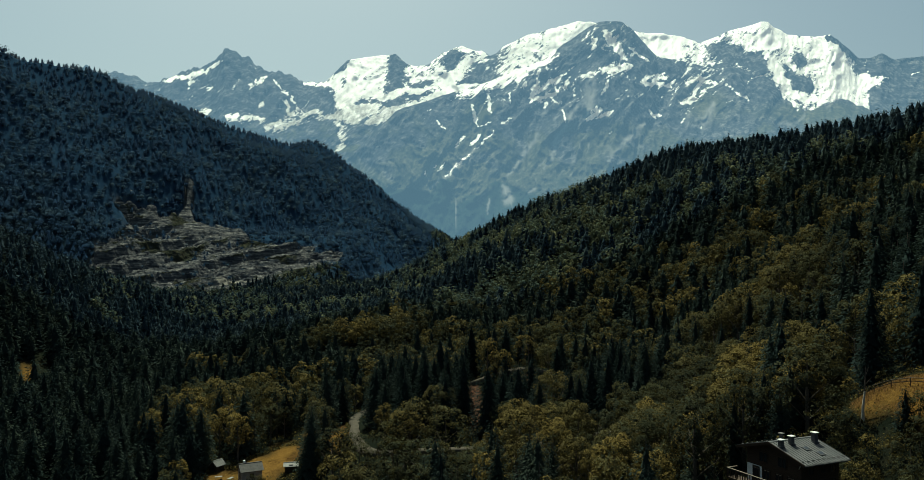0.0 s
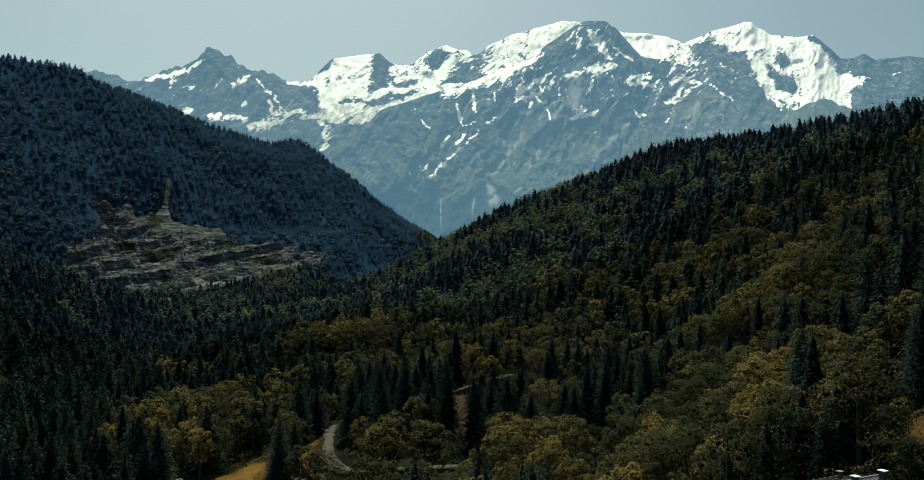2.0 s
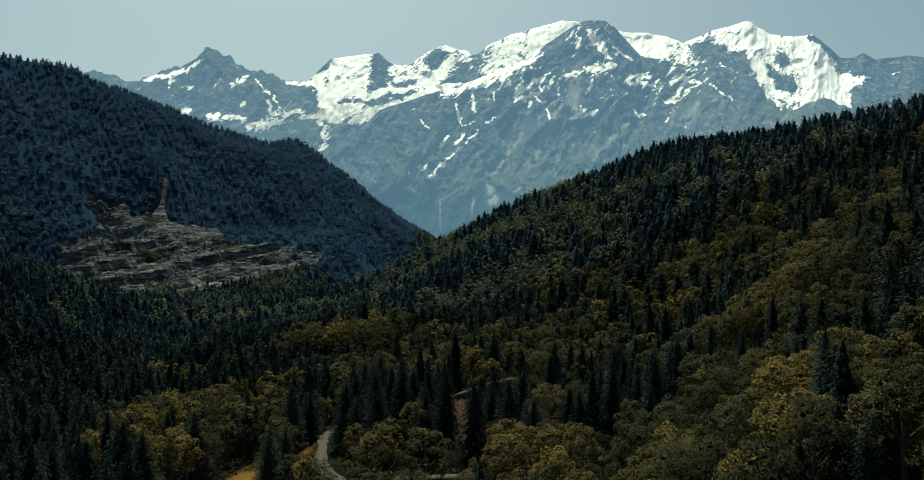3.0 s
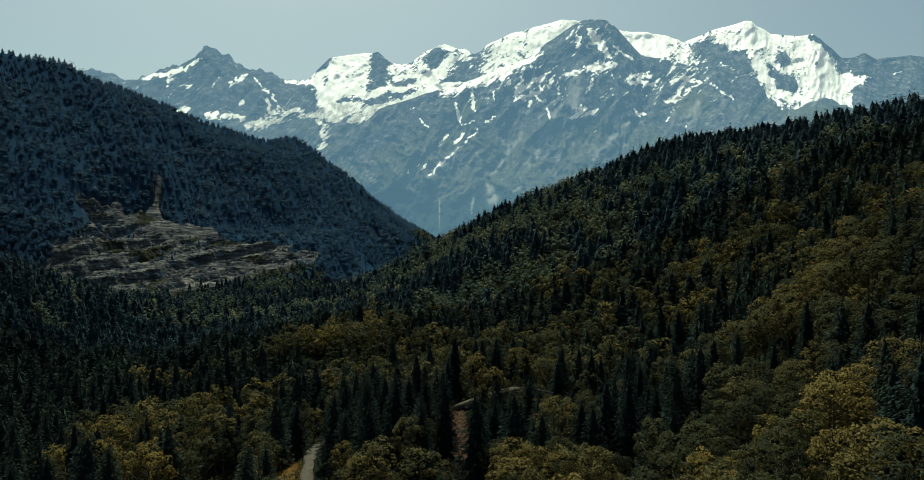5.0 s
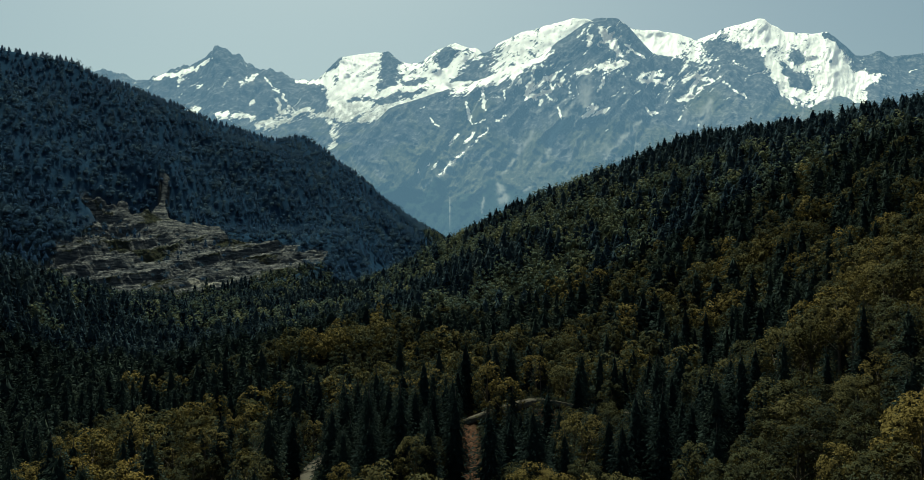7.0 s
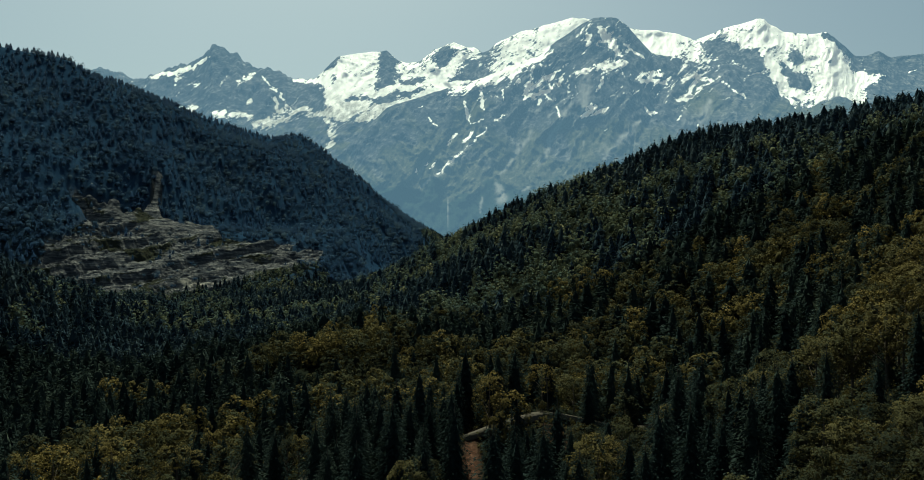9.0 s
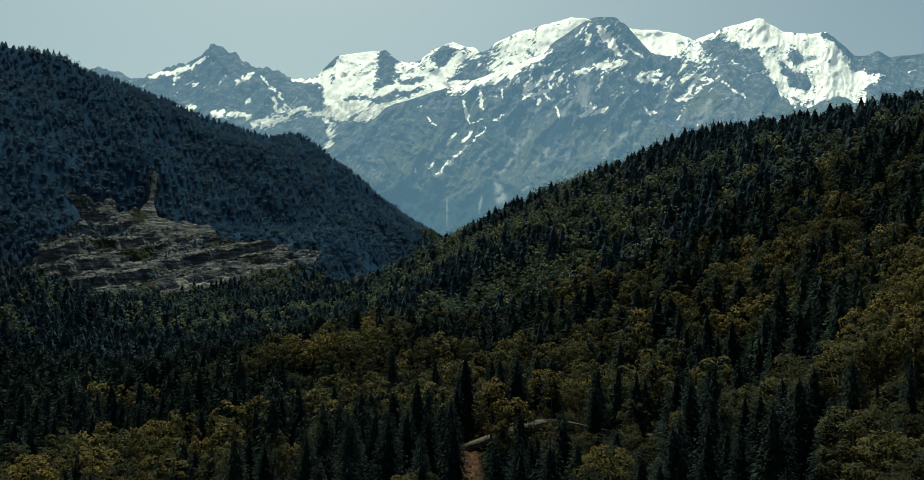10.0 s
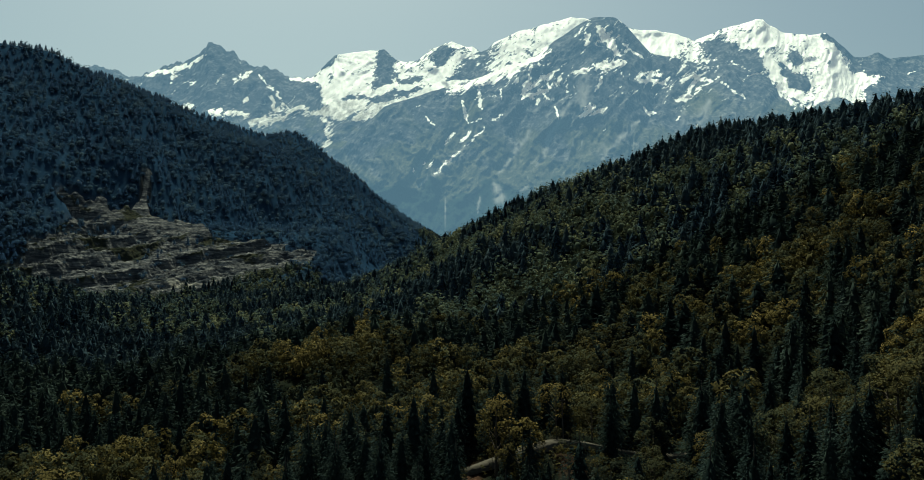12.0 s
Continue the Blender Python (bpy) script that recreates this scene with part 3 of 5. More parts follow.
def front_cover(b, e, down, form, grit, wx, wy):
    bw = b + 5.0 * fbm(b / 13, e / 11, 6, 351, 0.68)
    ew = e + 4.0 * fbm(b / 13 + 40, e / 11, 6, 352, 0.68)
    streak = fbm((wx * 0.75 + wy * 0.66) / 60, (wx * 0.66 - wy * 0.75) / 12, 5, 301, 0.70)
    patch = fbm(wx / 150, wy / 110, 3, 311)
    high = smooth(150, 235, e) * (1 - 0.75 * smooth(330, 400, b)) * (1 - 0.4 * smooth(60, -40, b))
    field = np.maximum(strokes(bw, ew, SUMMIT), np.maximum(strokes(bw, ew, WEST), strokes(bw, ew, EAST)))
    s = 0.06 + 0.25 * high + 0.66 * streak * high + 0.22 * patch * high - 0.30 * form * high - 0.2 * grit * high + 0.60 * field + 0.55 * smooth(0.10, 0.01, down + 0.05 * patch) * smooth(-30, 10, b) * smooth(150, 110, b)
    s = s - 0.4 * blobs(b, e, ((150, 275, 24, 26, -1.0), (260, 252, 30, 9, -0.4), (-70, 180, 30, 30, 0.6), (390, 228, 40, 12, -0.4)))
    turf = 0.8 * smooth(-0.2, 0.4, fbm(wx / 150, wy / 100, 4, 321) + (165 - e) / 80)
    turf = np.maximum(turf, blobs(bw, ew, ((322, 205, 30, 22, -0.2), (470, 194, 75, 16, 0.0), (-40, 125, 46, 16, 0.3), (20, 190, 20, 24, 0.4))))
    wood = smooth(-0.05, 0.2, fbm(wx / 110, wy / 80, 5, 331) + (94 - e) / 45)
    run, fall = (0.80 * wx - 0.6 * wy), (0.6 * wx + 0.80 * wy)
    scree = smooth(0.80, 0.95, ridged(run / 60, fall / 430, 3, 341, 0.45)) * smooth(70, 130, e) * (1 - smooth(200, 245, e)) * smooth(-0.1, 0.3, fbm(wx / 140, wy / 140, 3, 343))
    scree = np.maximum(0.55 * scree, np.maximum(0.75 * strokes(bw, ew, SCREE), blobs(b, e, ((-8, 62, 0.7, 20, 0.0),))))
    return {"snow": s, "worn": 0.3 * smooth(0.0, 0.5, patch), "turf": turf, "wood": wood, "scree": scree}


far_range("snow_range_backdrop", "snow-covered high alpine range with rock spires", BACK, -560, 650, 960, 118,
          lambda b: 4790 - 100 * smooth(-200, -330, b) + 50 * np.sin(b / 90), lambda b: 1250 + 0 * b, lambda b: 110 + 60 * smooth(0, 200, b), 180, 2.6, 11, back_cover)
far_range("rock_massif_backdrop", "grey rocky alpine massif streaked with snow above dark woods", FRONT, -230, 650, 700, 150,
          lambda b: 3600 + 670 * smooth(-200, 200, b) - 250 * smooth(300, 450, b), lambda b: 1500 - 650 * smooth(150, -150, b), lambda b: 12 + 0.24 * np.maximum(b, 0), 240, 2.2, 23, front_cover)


# ------------------------------------------------------------------ trees
def skirts(rng, tiers, sides, slim, start, tris, star=0.58):
    """Ragged skirts, one above the other, that fill a spruce's crown."""
    for i in range(tiers):
        s = i / tiers
        h0 = start + (1 - start) * s ** 0.95
        h1 = min(1.0, h0 + (1 - start) * 1.9 / tiers)
        r = slim * (1 - s) ** 0.78 * rng.uniform(0.85, 1.12) + 0.006
        off = rng.uniform(0, 6.28)
        ring, top = [], []
        for k in range(sides):
            a = off + 6.283 * k / sides + rng.uniform(-0.12, 0.12)
            out = r * (rng.uniform(0.9, 1.15) if k % 2 else rng.uniform(star - 0.1, star + 0.1))
            ring.append(np.array([math.cos(a) * out, math.sin(a) * out, h0 - (0.22 * out if k % 2 else -0.25 * out) + rng.uniform(-0.01, 0.01)]))
        tip = np.array([rng.uniform(-0.004, 0.004), rng.uniform(-0.004, 0.004), h1])
        tris += [(ring[k], ring[(k + 1) % sides], tip) for k in range(sides)]


def wound(pts, norms):
    """Turns every triangle's face the way its shading normal points."""
    t, n = pts.reshape(-1, 3, 3).copy(), norms.reshape(-1, 3, 3).copy()
    away = (np.cross(t[:, 1] - t[:, 0], t[:, 2] - t[:, 0]) * n.sum(1)).sum(1) < 0
    t[away], n[away] = t[away][:, ::-1], n[away][:, ::-1]
    return t.reshape(-1, 3), n.reshape(-1, 3)


def conifer(seed, levels, clumps, size, slim, tiers, sides, start=0.07, fill=0.55, bare=0.0):
    """A spruce crown of unit height: a dense dark core of skirts, clothed in whorls of drooping needle clumps, longest low down."""
    rng = np.random.default_rng(seed)
    core = []
    skirts(rng, tiers, sides, slim * fill, start, core, 0.82 if fill > 0.75 else 0.62)
    core = np.array(core) * (np.array([1, 1, 0.88]) if clumps else 1.0)
    way = core * np.array([1, 1, 0])
    way /= np.linalg.norm(way, axis=2)[:, :, None] + 1e-6
    core_n = way + np.array([0, 0, 0.25])
    pts, norms = [core.reshape(-1, 3)], [core_n.reshape(-1, 3)]
    if clumps:
        s = bare + (1 - bare) * (1 - (1 - rng.random(clumps) * 0.99) ** 0.62)
        lv = np.floor(s * levels) / levels + rng.uniform(-0.1, 0.95, clumps) / levels
        lv = np.clip(lv, 0, 0.99)
        h = start + (1 - start) * np.clip(lv, 0, 0.985)
        a = rng.uniform(0, 6.283, clumps)
        turn = np.floor(s * levels) * 2.1
        boughs = 0.5 + 0.5 * np.cos(a * 7 + turn)
        lop = 1 + 0.16 * np.cos(a + seed) + 0.10 * np.cos(2 * a + turn)
        reach = slim * lop * (1 - lv) ** 0.62 * (0.74 + 0.32 * boughs) * rng.uniform(0.62, 1.1, clumps) + 0.006
        d = np.stack([np.cos(a), np.sin(a), np.zeros(clumps)], -1)
        side = np.stack([-np.sin(a), np.cos(a), np.zeros(clumps)], -1)
        up = np.array([0, 0, 1.0])
        c = d * reach[:, None] + up * (h - 0.28 * reach)[:, None]
        k = (size * rng.uniform(0.6, 1.3, clumps) * (0.65 + 0.5 * (1 - lv)))[:, None]
        w = rng.uniform(0.3, 0.75, (2, clumps))[:, :, None]
        hang = rng.uniform(0.05, 0.8, (2, clumps))[:, :, None]
        out = rng.uniform(0.2, 0.8, (2, clumps))[:, :, None]
        tri = np.stack([c - d * k * 0.95 + up * k * 0.30, c + d * k * out[0] + side * k * w[0] - up * k * hang[0], c + d * k * out[1] - side * k * w[1] - up * k * hang[1]], 1)
        n = d * 0.9 + up * (0.40 + 0.26 * boughs)[:, None] + rng.normal(size=(clumps, 3)) * 0.12
        n = np.repeat(n[:, None, :], 3, 1)
        n[:, 0] -= d * 0.25
        pts.append(tri.reshape(-1, 3))
        norms.append(n.reshape(-1, 3))
    pts, norms = np.concatenate(pts), np.concatenate(norms)
    return wound(pts, norms / np.linalg.norm(norms, axis=1)[:, None])


def unit(v):
    return v / (np.linalg.norm(v, axis=-1, keepdims=True) + 1e-9)


def knob(centre, radius, rng):
    """A small rough closed mass of twenty triangles; its points and shading normals. radius: one for each axis."""
    g = (1 + 5 ** 0.5) / 2
    v = unit(np.array([(-1, g, 0), (1, g, 0), (-1, -g, 0), (1, -g, 0), (0, -1, g), (0, 1, g), (0, -1, -g), (0, 1, -g), (g, 0, -1), (g, 0, 1), (-g, 0, -1), (-g, 0, 1)], float))
    edge = np.linalg.norm(v[:, None] - v[None], axis=2) < 1.2
    f = np.array([(i, j, k) for i in range(12) for j in range(i + 1, 12) for k in range(j + 1, 12) if edge[i, j] and edge[j, k] and edge[i, k]])
    p = centre + v * np.asarray(radius) * rng.uniform(0.82, 1.12, (12, 1))
    return p[f].reshape(-1, 3), v[f].reshape(-1, 3)


def broadleaf(seed, lobes, leaves, size, wide=0.30, low=0.16, tufts=6, shells=True, inner=0.44):
    """A broad crown of unit height: boughs of leaf tufts over dark inner masses, domed, uneven, with gaps between the boughs."""
    rng = np.random.default_rng(seed)
    mid, tall = (1 + low) / 2, (1 - low) / 2
    s = (np.arange(lobes) + 0.5) / lobes
    cz = -0.55 + 1.5 * s + rng.uniform(-0.12, 0.12, lobes)
    cz = np.clip(cz, -0.7, 0.93)
    a = np.arange(lobes) * 2.4 + rng.uniform(-0.4, 0.4, lobes)
    girth = np.sqrt(1 - cz ** 2) * rng.uniform(0.72, 1.0, lobes) * (1 + 0.16 * np.cos(a + seed))
    big = 1.12 * (6.0 / lobes) ** 0.38
    radii = rng.uniform(0.36, 0.56, lobes) * big
    centres = np.stack([np.cos(a) * girth * 0.80 * wide, np.sin(a) * girth * 0.80 * wide, mid + tall * 0.80 * cz], -1)
    reach = np.stack([radii * wide, radii * wide, radii * tall * 0.72], -1)
    if shells:
        masses = [knob(c, inner * q, rng) for c, q in zip(centres, reach)]
    else:
        masses = [knob(np.array([0, 0, mid - 0.06]), ((inner + 0.06) * wide, (inner + 0.06) * wide, (inner + 0.14) * tall), rng)]
    which = rng.integers(0, lobes, leaves)
    outward = unit((centres - np.array([0, 0, mid - 0.12])) / np.array([wide, wide, tall]))
    ways = unit(rng.normal(size=(lobes, tufts, 3)) + outward[:, None] * 0.9 + np.array([0, 0, 0.35]))
    tuft = ways[which, rng.integers(0, tufts, leaves)]
    d = unit(tuft + rng.normal(size=(leaves, 3)) * 0.38)
    swell = 0.80 + 0.24 * np.maximum((d * tuft).sum(1), 0) ** 6
    p = centres[which] + d * reach[which] * (swell * rng.uniform(0.92, 1.12, leaves))[:, None]
    inside = ((((p[:, None] - centres[None]) / reach[None]) ** 2).sum(2) < 0.42).any(1)
    p, d, tuft, which = p[~inside], d[~inside], tuft[~inside], which[~inside]
    n = len(p)
    face = unit(d + np.array([0, 0, 0.3]) + rng.normal(size=(n, 3)) * 0.4)
    u = unit(np.cross(face, rng.normal(size=(n, 3))))
    w = np.cross(face, u)
    k = size * rng.uniform(0.6, 1.3, (n, 1))
    tri = np.stack([p - u * k, p + u * k * rng.uniform(0.5, 1, (n, 1)), p + w * k * rng.uniform(0.8, 1.5, (n, 1)) - face * k * 0.3], 1)
    soft = unit(tuft * 0.45 + d * 0.5 + outward[which] * 0.6 + rng.normal(size=(n, 3)) * 0.08)
    pts = np.concatenate([q[0] for q in masses] + [tri.reshape(-1, 3)])
    norms = np.concatenate([q[1] for q in masses] + [np.repeat(soft, 3, axis=0)])
    return wound(pts, norms)


def tube(points, radii, sides=6):
    """A tapered tube along a line; vertices and quads."""
    v, f = [], []
    for i, (p, r) in enumerate(zip(points, radii)):
        for k in range(sides):
            a = 6.283 * k / sides
            v.append((p[0] + r * math.cos(a), p[1] + r * math.sin(a), p[2]))
    for i in range(len(points) - 1):
        for k in range(sides):
            f.append((i * sides + k, i * sides + (k + 1) % sides, (i + 1) * sides + (k + 1) % sides, (i + 1) * sides + k))
    return v, f


def trunk_mesh(name, seed, broad):
    rng = np.random.default_rng(seed)
    v, f = tube([(0, 0, -0.06), (0.004, 0, 0.1), (0.01 * rng.normal(), 0.01 * rng.normal(), 0.5), (0, 0, 0.78 if broad else 0.97)],
                [0.024, 0.019, 0.012, 0.004 if broad else 0.002], 7)
    if broad:
        for k in range(6):
            a, h = k * 2.3 + rng.uniform(-0.4, 0.4), rng.uniform(0.22, 0.5)
            d = np.array([math.cos(a), math.sin(a), 1.1])
            pts = [np.array([0, 0, h]), np.array([0, 0, h]) + d * 0.1, np.array([0, 0, h]) + d * np.array([0.24, 0.24, 0.22])]
            bv, bf = tube(pts, [0.009, 0.006, 0.002], 5)
            f += [tuple(i + len(v) for i in q) for q in bf]
            v += bv
    return mesh_from(name, v, f, M_BARK)


def soup(name, crown, material):
    pts, norms = crown
    return mesh_from(name, pts, np.arange(len(pts)).reshape(-1, 3), material, normals=norms)


FINE_SPRUCE = [conifer(90 + i, 30, 2000, 0.0178, 0.195 + 0.022 * i, 10, 9, 0.06, 0.66) for i in range(4)]
NEAR_SPRUCE = [conifer(100 + i, 26, 950, 0.0250, 0.195 + 0.022 * i, 9, 8, 0.06, 0.66) for i in range(5)]
MID_SPRUCE = [conifer(120 + i, 18, 320, 0.038, 0.215 + 0.022 * (i % 4), 6, 8, 0.06, 0.68, 0.12) for i in range(6)]
BACK_SPRUCE = [conifer(130 + i, 14, 140, 0.047, 0.225 + 0.025 * (i % 3), 5, 7, 0.06, 0.70, 0.22) for i in range(6)]
FAR_SPRUCE = [conifer(140 + i, 9, 36, 0.08, 0.25 + 0.025 * (i % 3), 3, 6, 0.04, 0.76, 0.2) for i in range(6)]

FINE_BROAD = [broadleaf(190 + i, 26, 3400, 0.0128, 0.24 + 0.025 * i, 0.14, inner=0.22) for i in range(5)]
NEAR_BROAD = [broadleaf(200 + i, 18, 1600, 0.0166, 0.24 + 0.022 * i, 0.14, inner=0.25) for i in range(6)]
MID_BROAD = [broadleaf(220 + i, 14, 600, 0.029, 0.28 + 0.022 * (i % 4), 0.14, 5, False, 0.20) for i in range(6)]
FAR_BROAD = [broadleaf(240 + i, 9, 85, 0.062, 0.31 + 0.03 * (i % 3), 0.12, 4, False, 0.34) for i in range(6)]
HILL_BROAD = [broadleaf(270 + i, 6, 112, 0.049, 0.33 + 0.03 * (i % 3), 0.05, 4, False, 0.50) for i in range(6)]


GLADES = ((3.3, 199, 2.2, 14, 0.0), (-30.6, 214, 2.9, 20, 0.1), (3.7, 224, 2.6, 24, 0.0), (-50.5, 203, 9.2, 20.5, -0.12), (-60, 192, 8, 12, 0.3), (-42.5, 196, 6.5, 10, 0.1), (-46.5, 173, 12, 26, 0.26), (27, 62, 19, 26, 0.2), (45, 80, 12, 14, 0.3), (54, 95, 7, 12, 0.28), (22, 241, 3.8, 7, 0.2),
          (-202, 364, 5.5, 18, 0.2), (-189, 341, 7, 20, 0.5), (-113, 226, 4, 14, 0.3))


def glade(x, y):
    """Open ground: verges, meadows, the chalet's plot."""
    m = np.full(np.shape(x), 9.0)
    for cx, cy, rx, ry, turn in GLADES:
        c, s = math.cos(turn), math.sin(turn)
        m = np.minimum(m, np.hypot(((x - cx) * c + (y - cy) * s) / rx, (-(x - cx) * s + (y - cy) * c) / ry))
    return m < 1


def scatter(spacing, y0, y1, limit, seed):
    """Jittered places for trees in the wedge of land that opens ahead, by distance."""
    rng = np.random.default_rng(seed)
    gx = np.arange(-limit, limit, spacing)
    gy = np.arange(y0, y1, spacing)
    x, y = np.meshgrid(gx, gy)
    x = x + (np.arange(len(gy)) % 2)[:, None] * spacing / 2 + rng.uniform(-0.42, 0.42, x.shape) * spacing
    y = y + rng.uniform(-0.42, 0.42, x.shape) * spacing
    x, y = x.ravel(), y.ravel()
    keep = (np.abs(x) < 0.66 * (y + 25) + 12) & (y >= y0) & (y < y1)
    x, y = x[keep], y[keep]
    keep = (meadow_cover(x, y) < 0.3) & (near_line(x, y, ROAD) > 3.4) & (np.hypot(x - CHALET[0], y - CHALET[1]) > 12.5)
    keep &= ~glade(x, y) & (rng.random(len(x)) > 0.10)
    keep &= rng.random(len(x)) > (0.97 - 0.30 * smooth(108, 116, land(x, y)) - 0.55 * smooth(0.16, 0.42, fbm(x / 26, y / 18, 3, 93)) * smooth(-190, -230, x)) * smooth(0.2, 0.6, rock_cover(x, y)) ** 0.7
    return x[keep], y[keep], rng


# stands of one kind: x, y, half widths, and how much more (or less) broad-leaved they are
STANDS = ((-62, 236, 34, 34, 0.55), (-58, 350, 48, 8, 0.95), (58, 222, 30, 24, 0.12), (97, 208, 15, 24, 0.60), (0, 300, 50, 35, 0.45), (70, 172, 14, 16, 0.35), (66, 226, 10, 9, 0.75), (45, 202, 15, 12, -0.8), (60, 198, 11, 11, -0.7), (50, 187, 5, 4, 0.4), (84, 326, 16, 18, 0.5), (27, 318, 18, 22, 0.4), (-22, 273, 18, 14, 0.6), (-110, 338, 14, 10, 0.9), (-84, 285, 22, 18, 0.7), (-85, 208, 14, 18, 0.6), (-76, 261, 20, 16, 0.25), (50, 140, 20, 34, 0.45), (36, 118, 20, 22, 0.85), (84, 180, 18, 26, 0.35), (114, 235, 26, 40, 0.45), (98, 250, 16, 16, 0.35), (112, 300, 26, 26, 0.4), (48, 100, 10, 10, 0.6), (26, 470, 40, 30, 0.4), (56, 430, 30, 30, 0.35), (17, 340, 22, 24, 0.35), (14, 308, 42, 40, 0.22), (78, 382, 24, 16, 0.35), (-22, 338, 24, 20, 0.6), (190, 420, 60, 60, 0.25), (46, 232, 12, 12, -0.40), (170, 330, 50, 45, 0.40), (215, 480, 60, 60, 0.28), (108, 352, 55, 15, 0.75), (104, 532, 50, 26, 0.60), (12, 610, 45, 60, 0.45),
          (24, 145, 24, 45, 0.42), (-8, 205, 12, 14, 0.3), (30, 300, 18, 16, 0.35), (-10, 420, 60, 50, 0.25),
          (-165, 290, 75, 110, -0.70), (-120, 175, 50, 60, -0.60), (-190, 450, 120, 110, -0.50), (-12, 234, 10, 24, -0.8), (22, 275, 34, 22, -0.10), (88, 285, 20, 14, -0.55), (95, 450, 40, 24, -0.45), (-60, 300, 60, 22, -0.30), (-90, 410, 70, 40, -0.5))


def broad_share(x, y):
    """How many of the trees are broad-leaved: most near the road and low down, few high on the slopes."""
    share = 0.20 + 0.85 * fbm(x / 42, y / 42, 3, 81) + 0.25 * fbm(x / 160, y / 160, 2, 85)
    for cx, cy, wx, wy, more in STANDS:
        share = share + more * np.exp(-((x - cx) / wx) ** 2 - ((y - cy) / wy) ** 2)
    spur = smooth(45, 20, crest_fall(x, y, SPUR, 0.0) - land(x, y)) * smooth(420, 520, y) * (x > -60)
    hill = smooth(700, 820, y) * (x < -50)
    share = share - 0.55 * spur + 0.50 * hill - 0.5 * hill * smooth(70, 30, near_line(x, y, np.array(PEAK)[:, :2]))
    return share


def sizes(rng, broad, n):
    return np.where(broad, 8.8 + 7.4 * rng.random(n) ** 1.2, 11 + 9 * rng.random(n) ** 1.2)


def sight(x, y, h):
    """Low growth in the gaps below the two reaches of the road and the bare bank."""
    gap = (np.abs(x - 0.148 * (y - 97)) < 5.2) & (y > 226) & (y < 247)
    h = np.where(gap, np.minimum(h, 0.24 * (245 - y) + 0.5), h)
    bank = (np.abs(x - 0.017 * y) < 2.9) & (y > 150) & (y < 238)
    h = np.where(bank, np.minimum(h, 0.19 * (209 - y) + 0.3), h)
    lane = (np.abs(x + 30.5 - 0.155 * (212 - y)) < 2.8) & (y > 150) & (y < 226)
    return np.where(lane, np.minimum(h, 0.21 * (226 - y) + 0.3), h)


def seen_crest(x, y, z):
    """Drops trees that stand hidden deep behind the spur or the shelf."""
    far = np.hypot(x, y - 50)
    dx, dy = x / far, (y - 50) / far
    behind = (land(x + 20 * dx, y + 20 * dy) < z - 3) & (land(x - 30 * dx, y - 30 * dy) > z + 4) & (y > 600)
    return ~behind & ~((y > 900) & (x > -60) & (crest_fall(x, y, SPUR, 0.52) < z - 25) & (crest_fall(x, y, PEAK, 0.80) < z - 40))


def tree_thing(kind, crowns, trunk, material, label, category, group):
    made = []
    for i, pts in enumerate(crowns):
        base = tagged(new(kind), label, category, group)
        t = new("trunk", trunk)
        t.parent = base
        c = new("crown", soup("crown", pts, material))
        c.parent = base
        made.append(base)
    return made


def plant_near():
    x, y, rng = scatter(6.4, 60, 262, 220, 3)
    z = land(x, y) - 0.3
    leaves_view = np.maximum(np.abs(x) / 0.6, (88 - z) / 0.31)
    share = broad_share(x, y)
    broad = share > rng.uniform(0.05, 0.95, len(x))
    h = sight(x, y, sizes(rng, broad, len(x)))
    keep = h > 3.0
    x, y, z, h, broad, leaves_view = x[keep], y[keep], z[keep], h[keep], broad[keep], leaves_view[keep]
    order = np.argsort(np.maximum(leaves_view, y - 100) + 150 * (leaves_view > y + 12))
    turn = rng.uniform(0, 360, len(x))
    told = {False: ("spruce_tree", M_SPRUCE, "dark green spruce tree standing in the mountain forest", "forest spruces"),
            True: ("broadleaf_tree", M_BROAD, "olive green broad-leaved tree turning gold, in the forest", "forest broad-leaved trees")}
    stands = {}
    for b, sets in ((False, (FINE_SPRUCE, NEAR_SPRUCE)), (True, (FINE_BROAD, NEAR_BROAD))):
        kind, material, label, group = told[b]
        stands[b] = [tree_thing(kind, crowns, trunk_mesh("trunk", 1 + b, b), material, label, "tree", group) for crowns in sets]
    count = {True: 0, False: 0}
    CLOSE = 100
    used = np.zeros(len(x), bool)
    for i in order:
        b = bool(broad[i])
        if count[b] >= 290:
            continue
        k = count[b]
        protos = stands[b][k >= CLOSE]
        k -= CLOSE * (k >= CLOSE)
        m = pose(x[i], y[i], z[i], 0, 0, turn[i])
        width = h[i] * (0.95 + 0.25 * rng.random())
        if k < len(protos):
            ob = protos[k]
            ob.matrix_basis = m
        else:
            ob = copy_thing(protos[k % len(protos)], m)
        ob.scale = (width, width, h[i])
        count[b] += 1
        used[i] = True
    rest = ~used
    return x[rest], y[rest], h[rest], broad[rest]


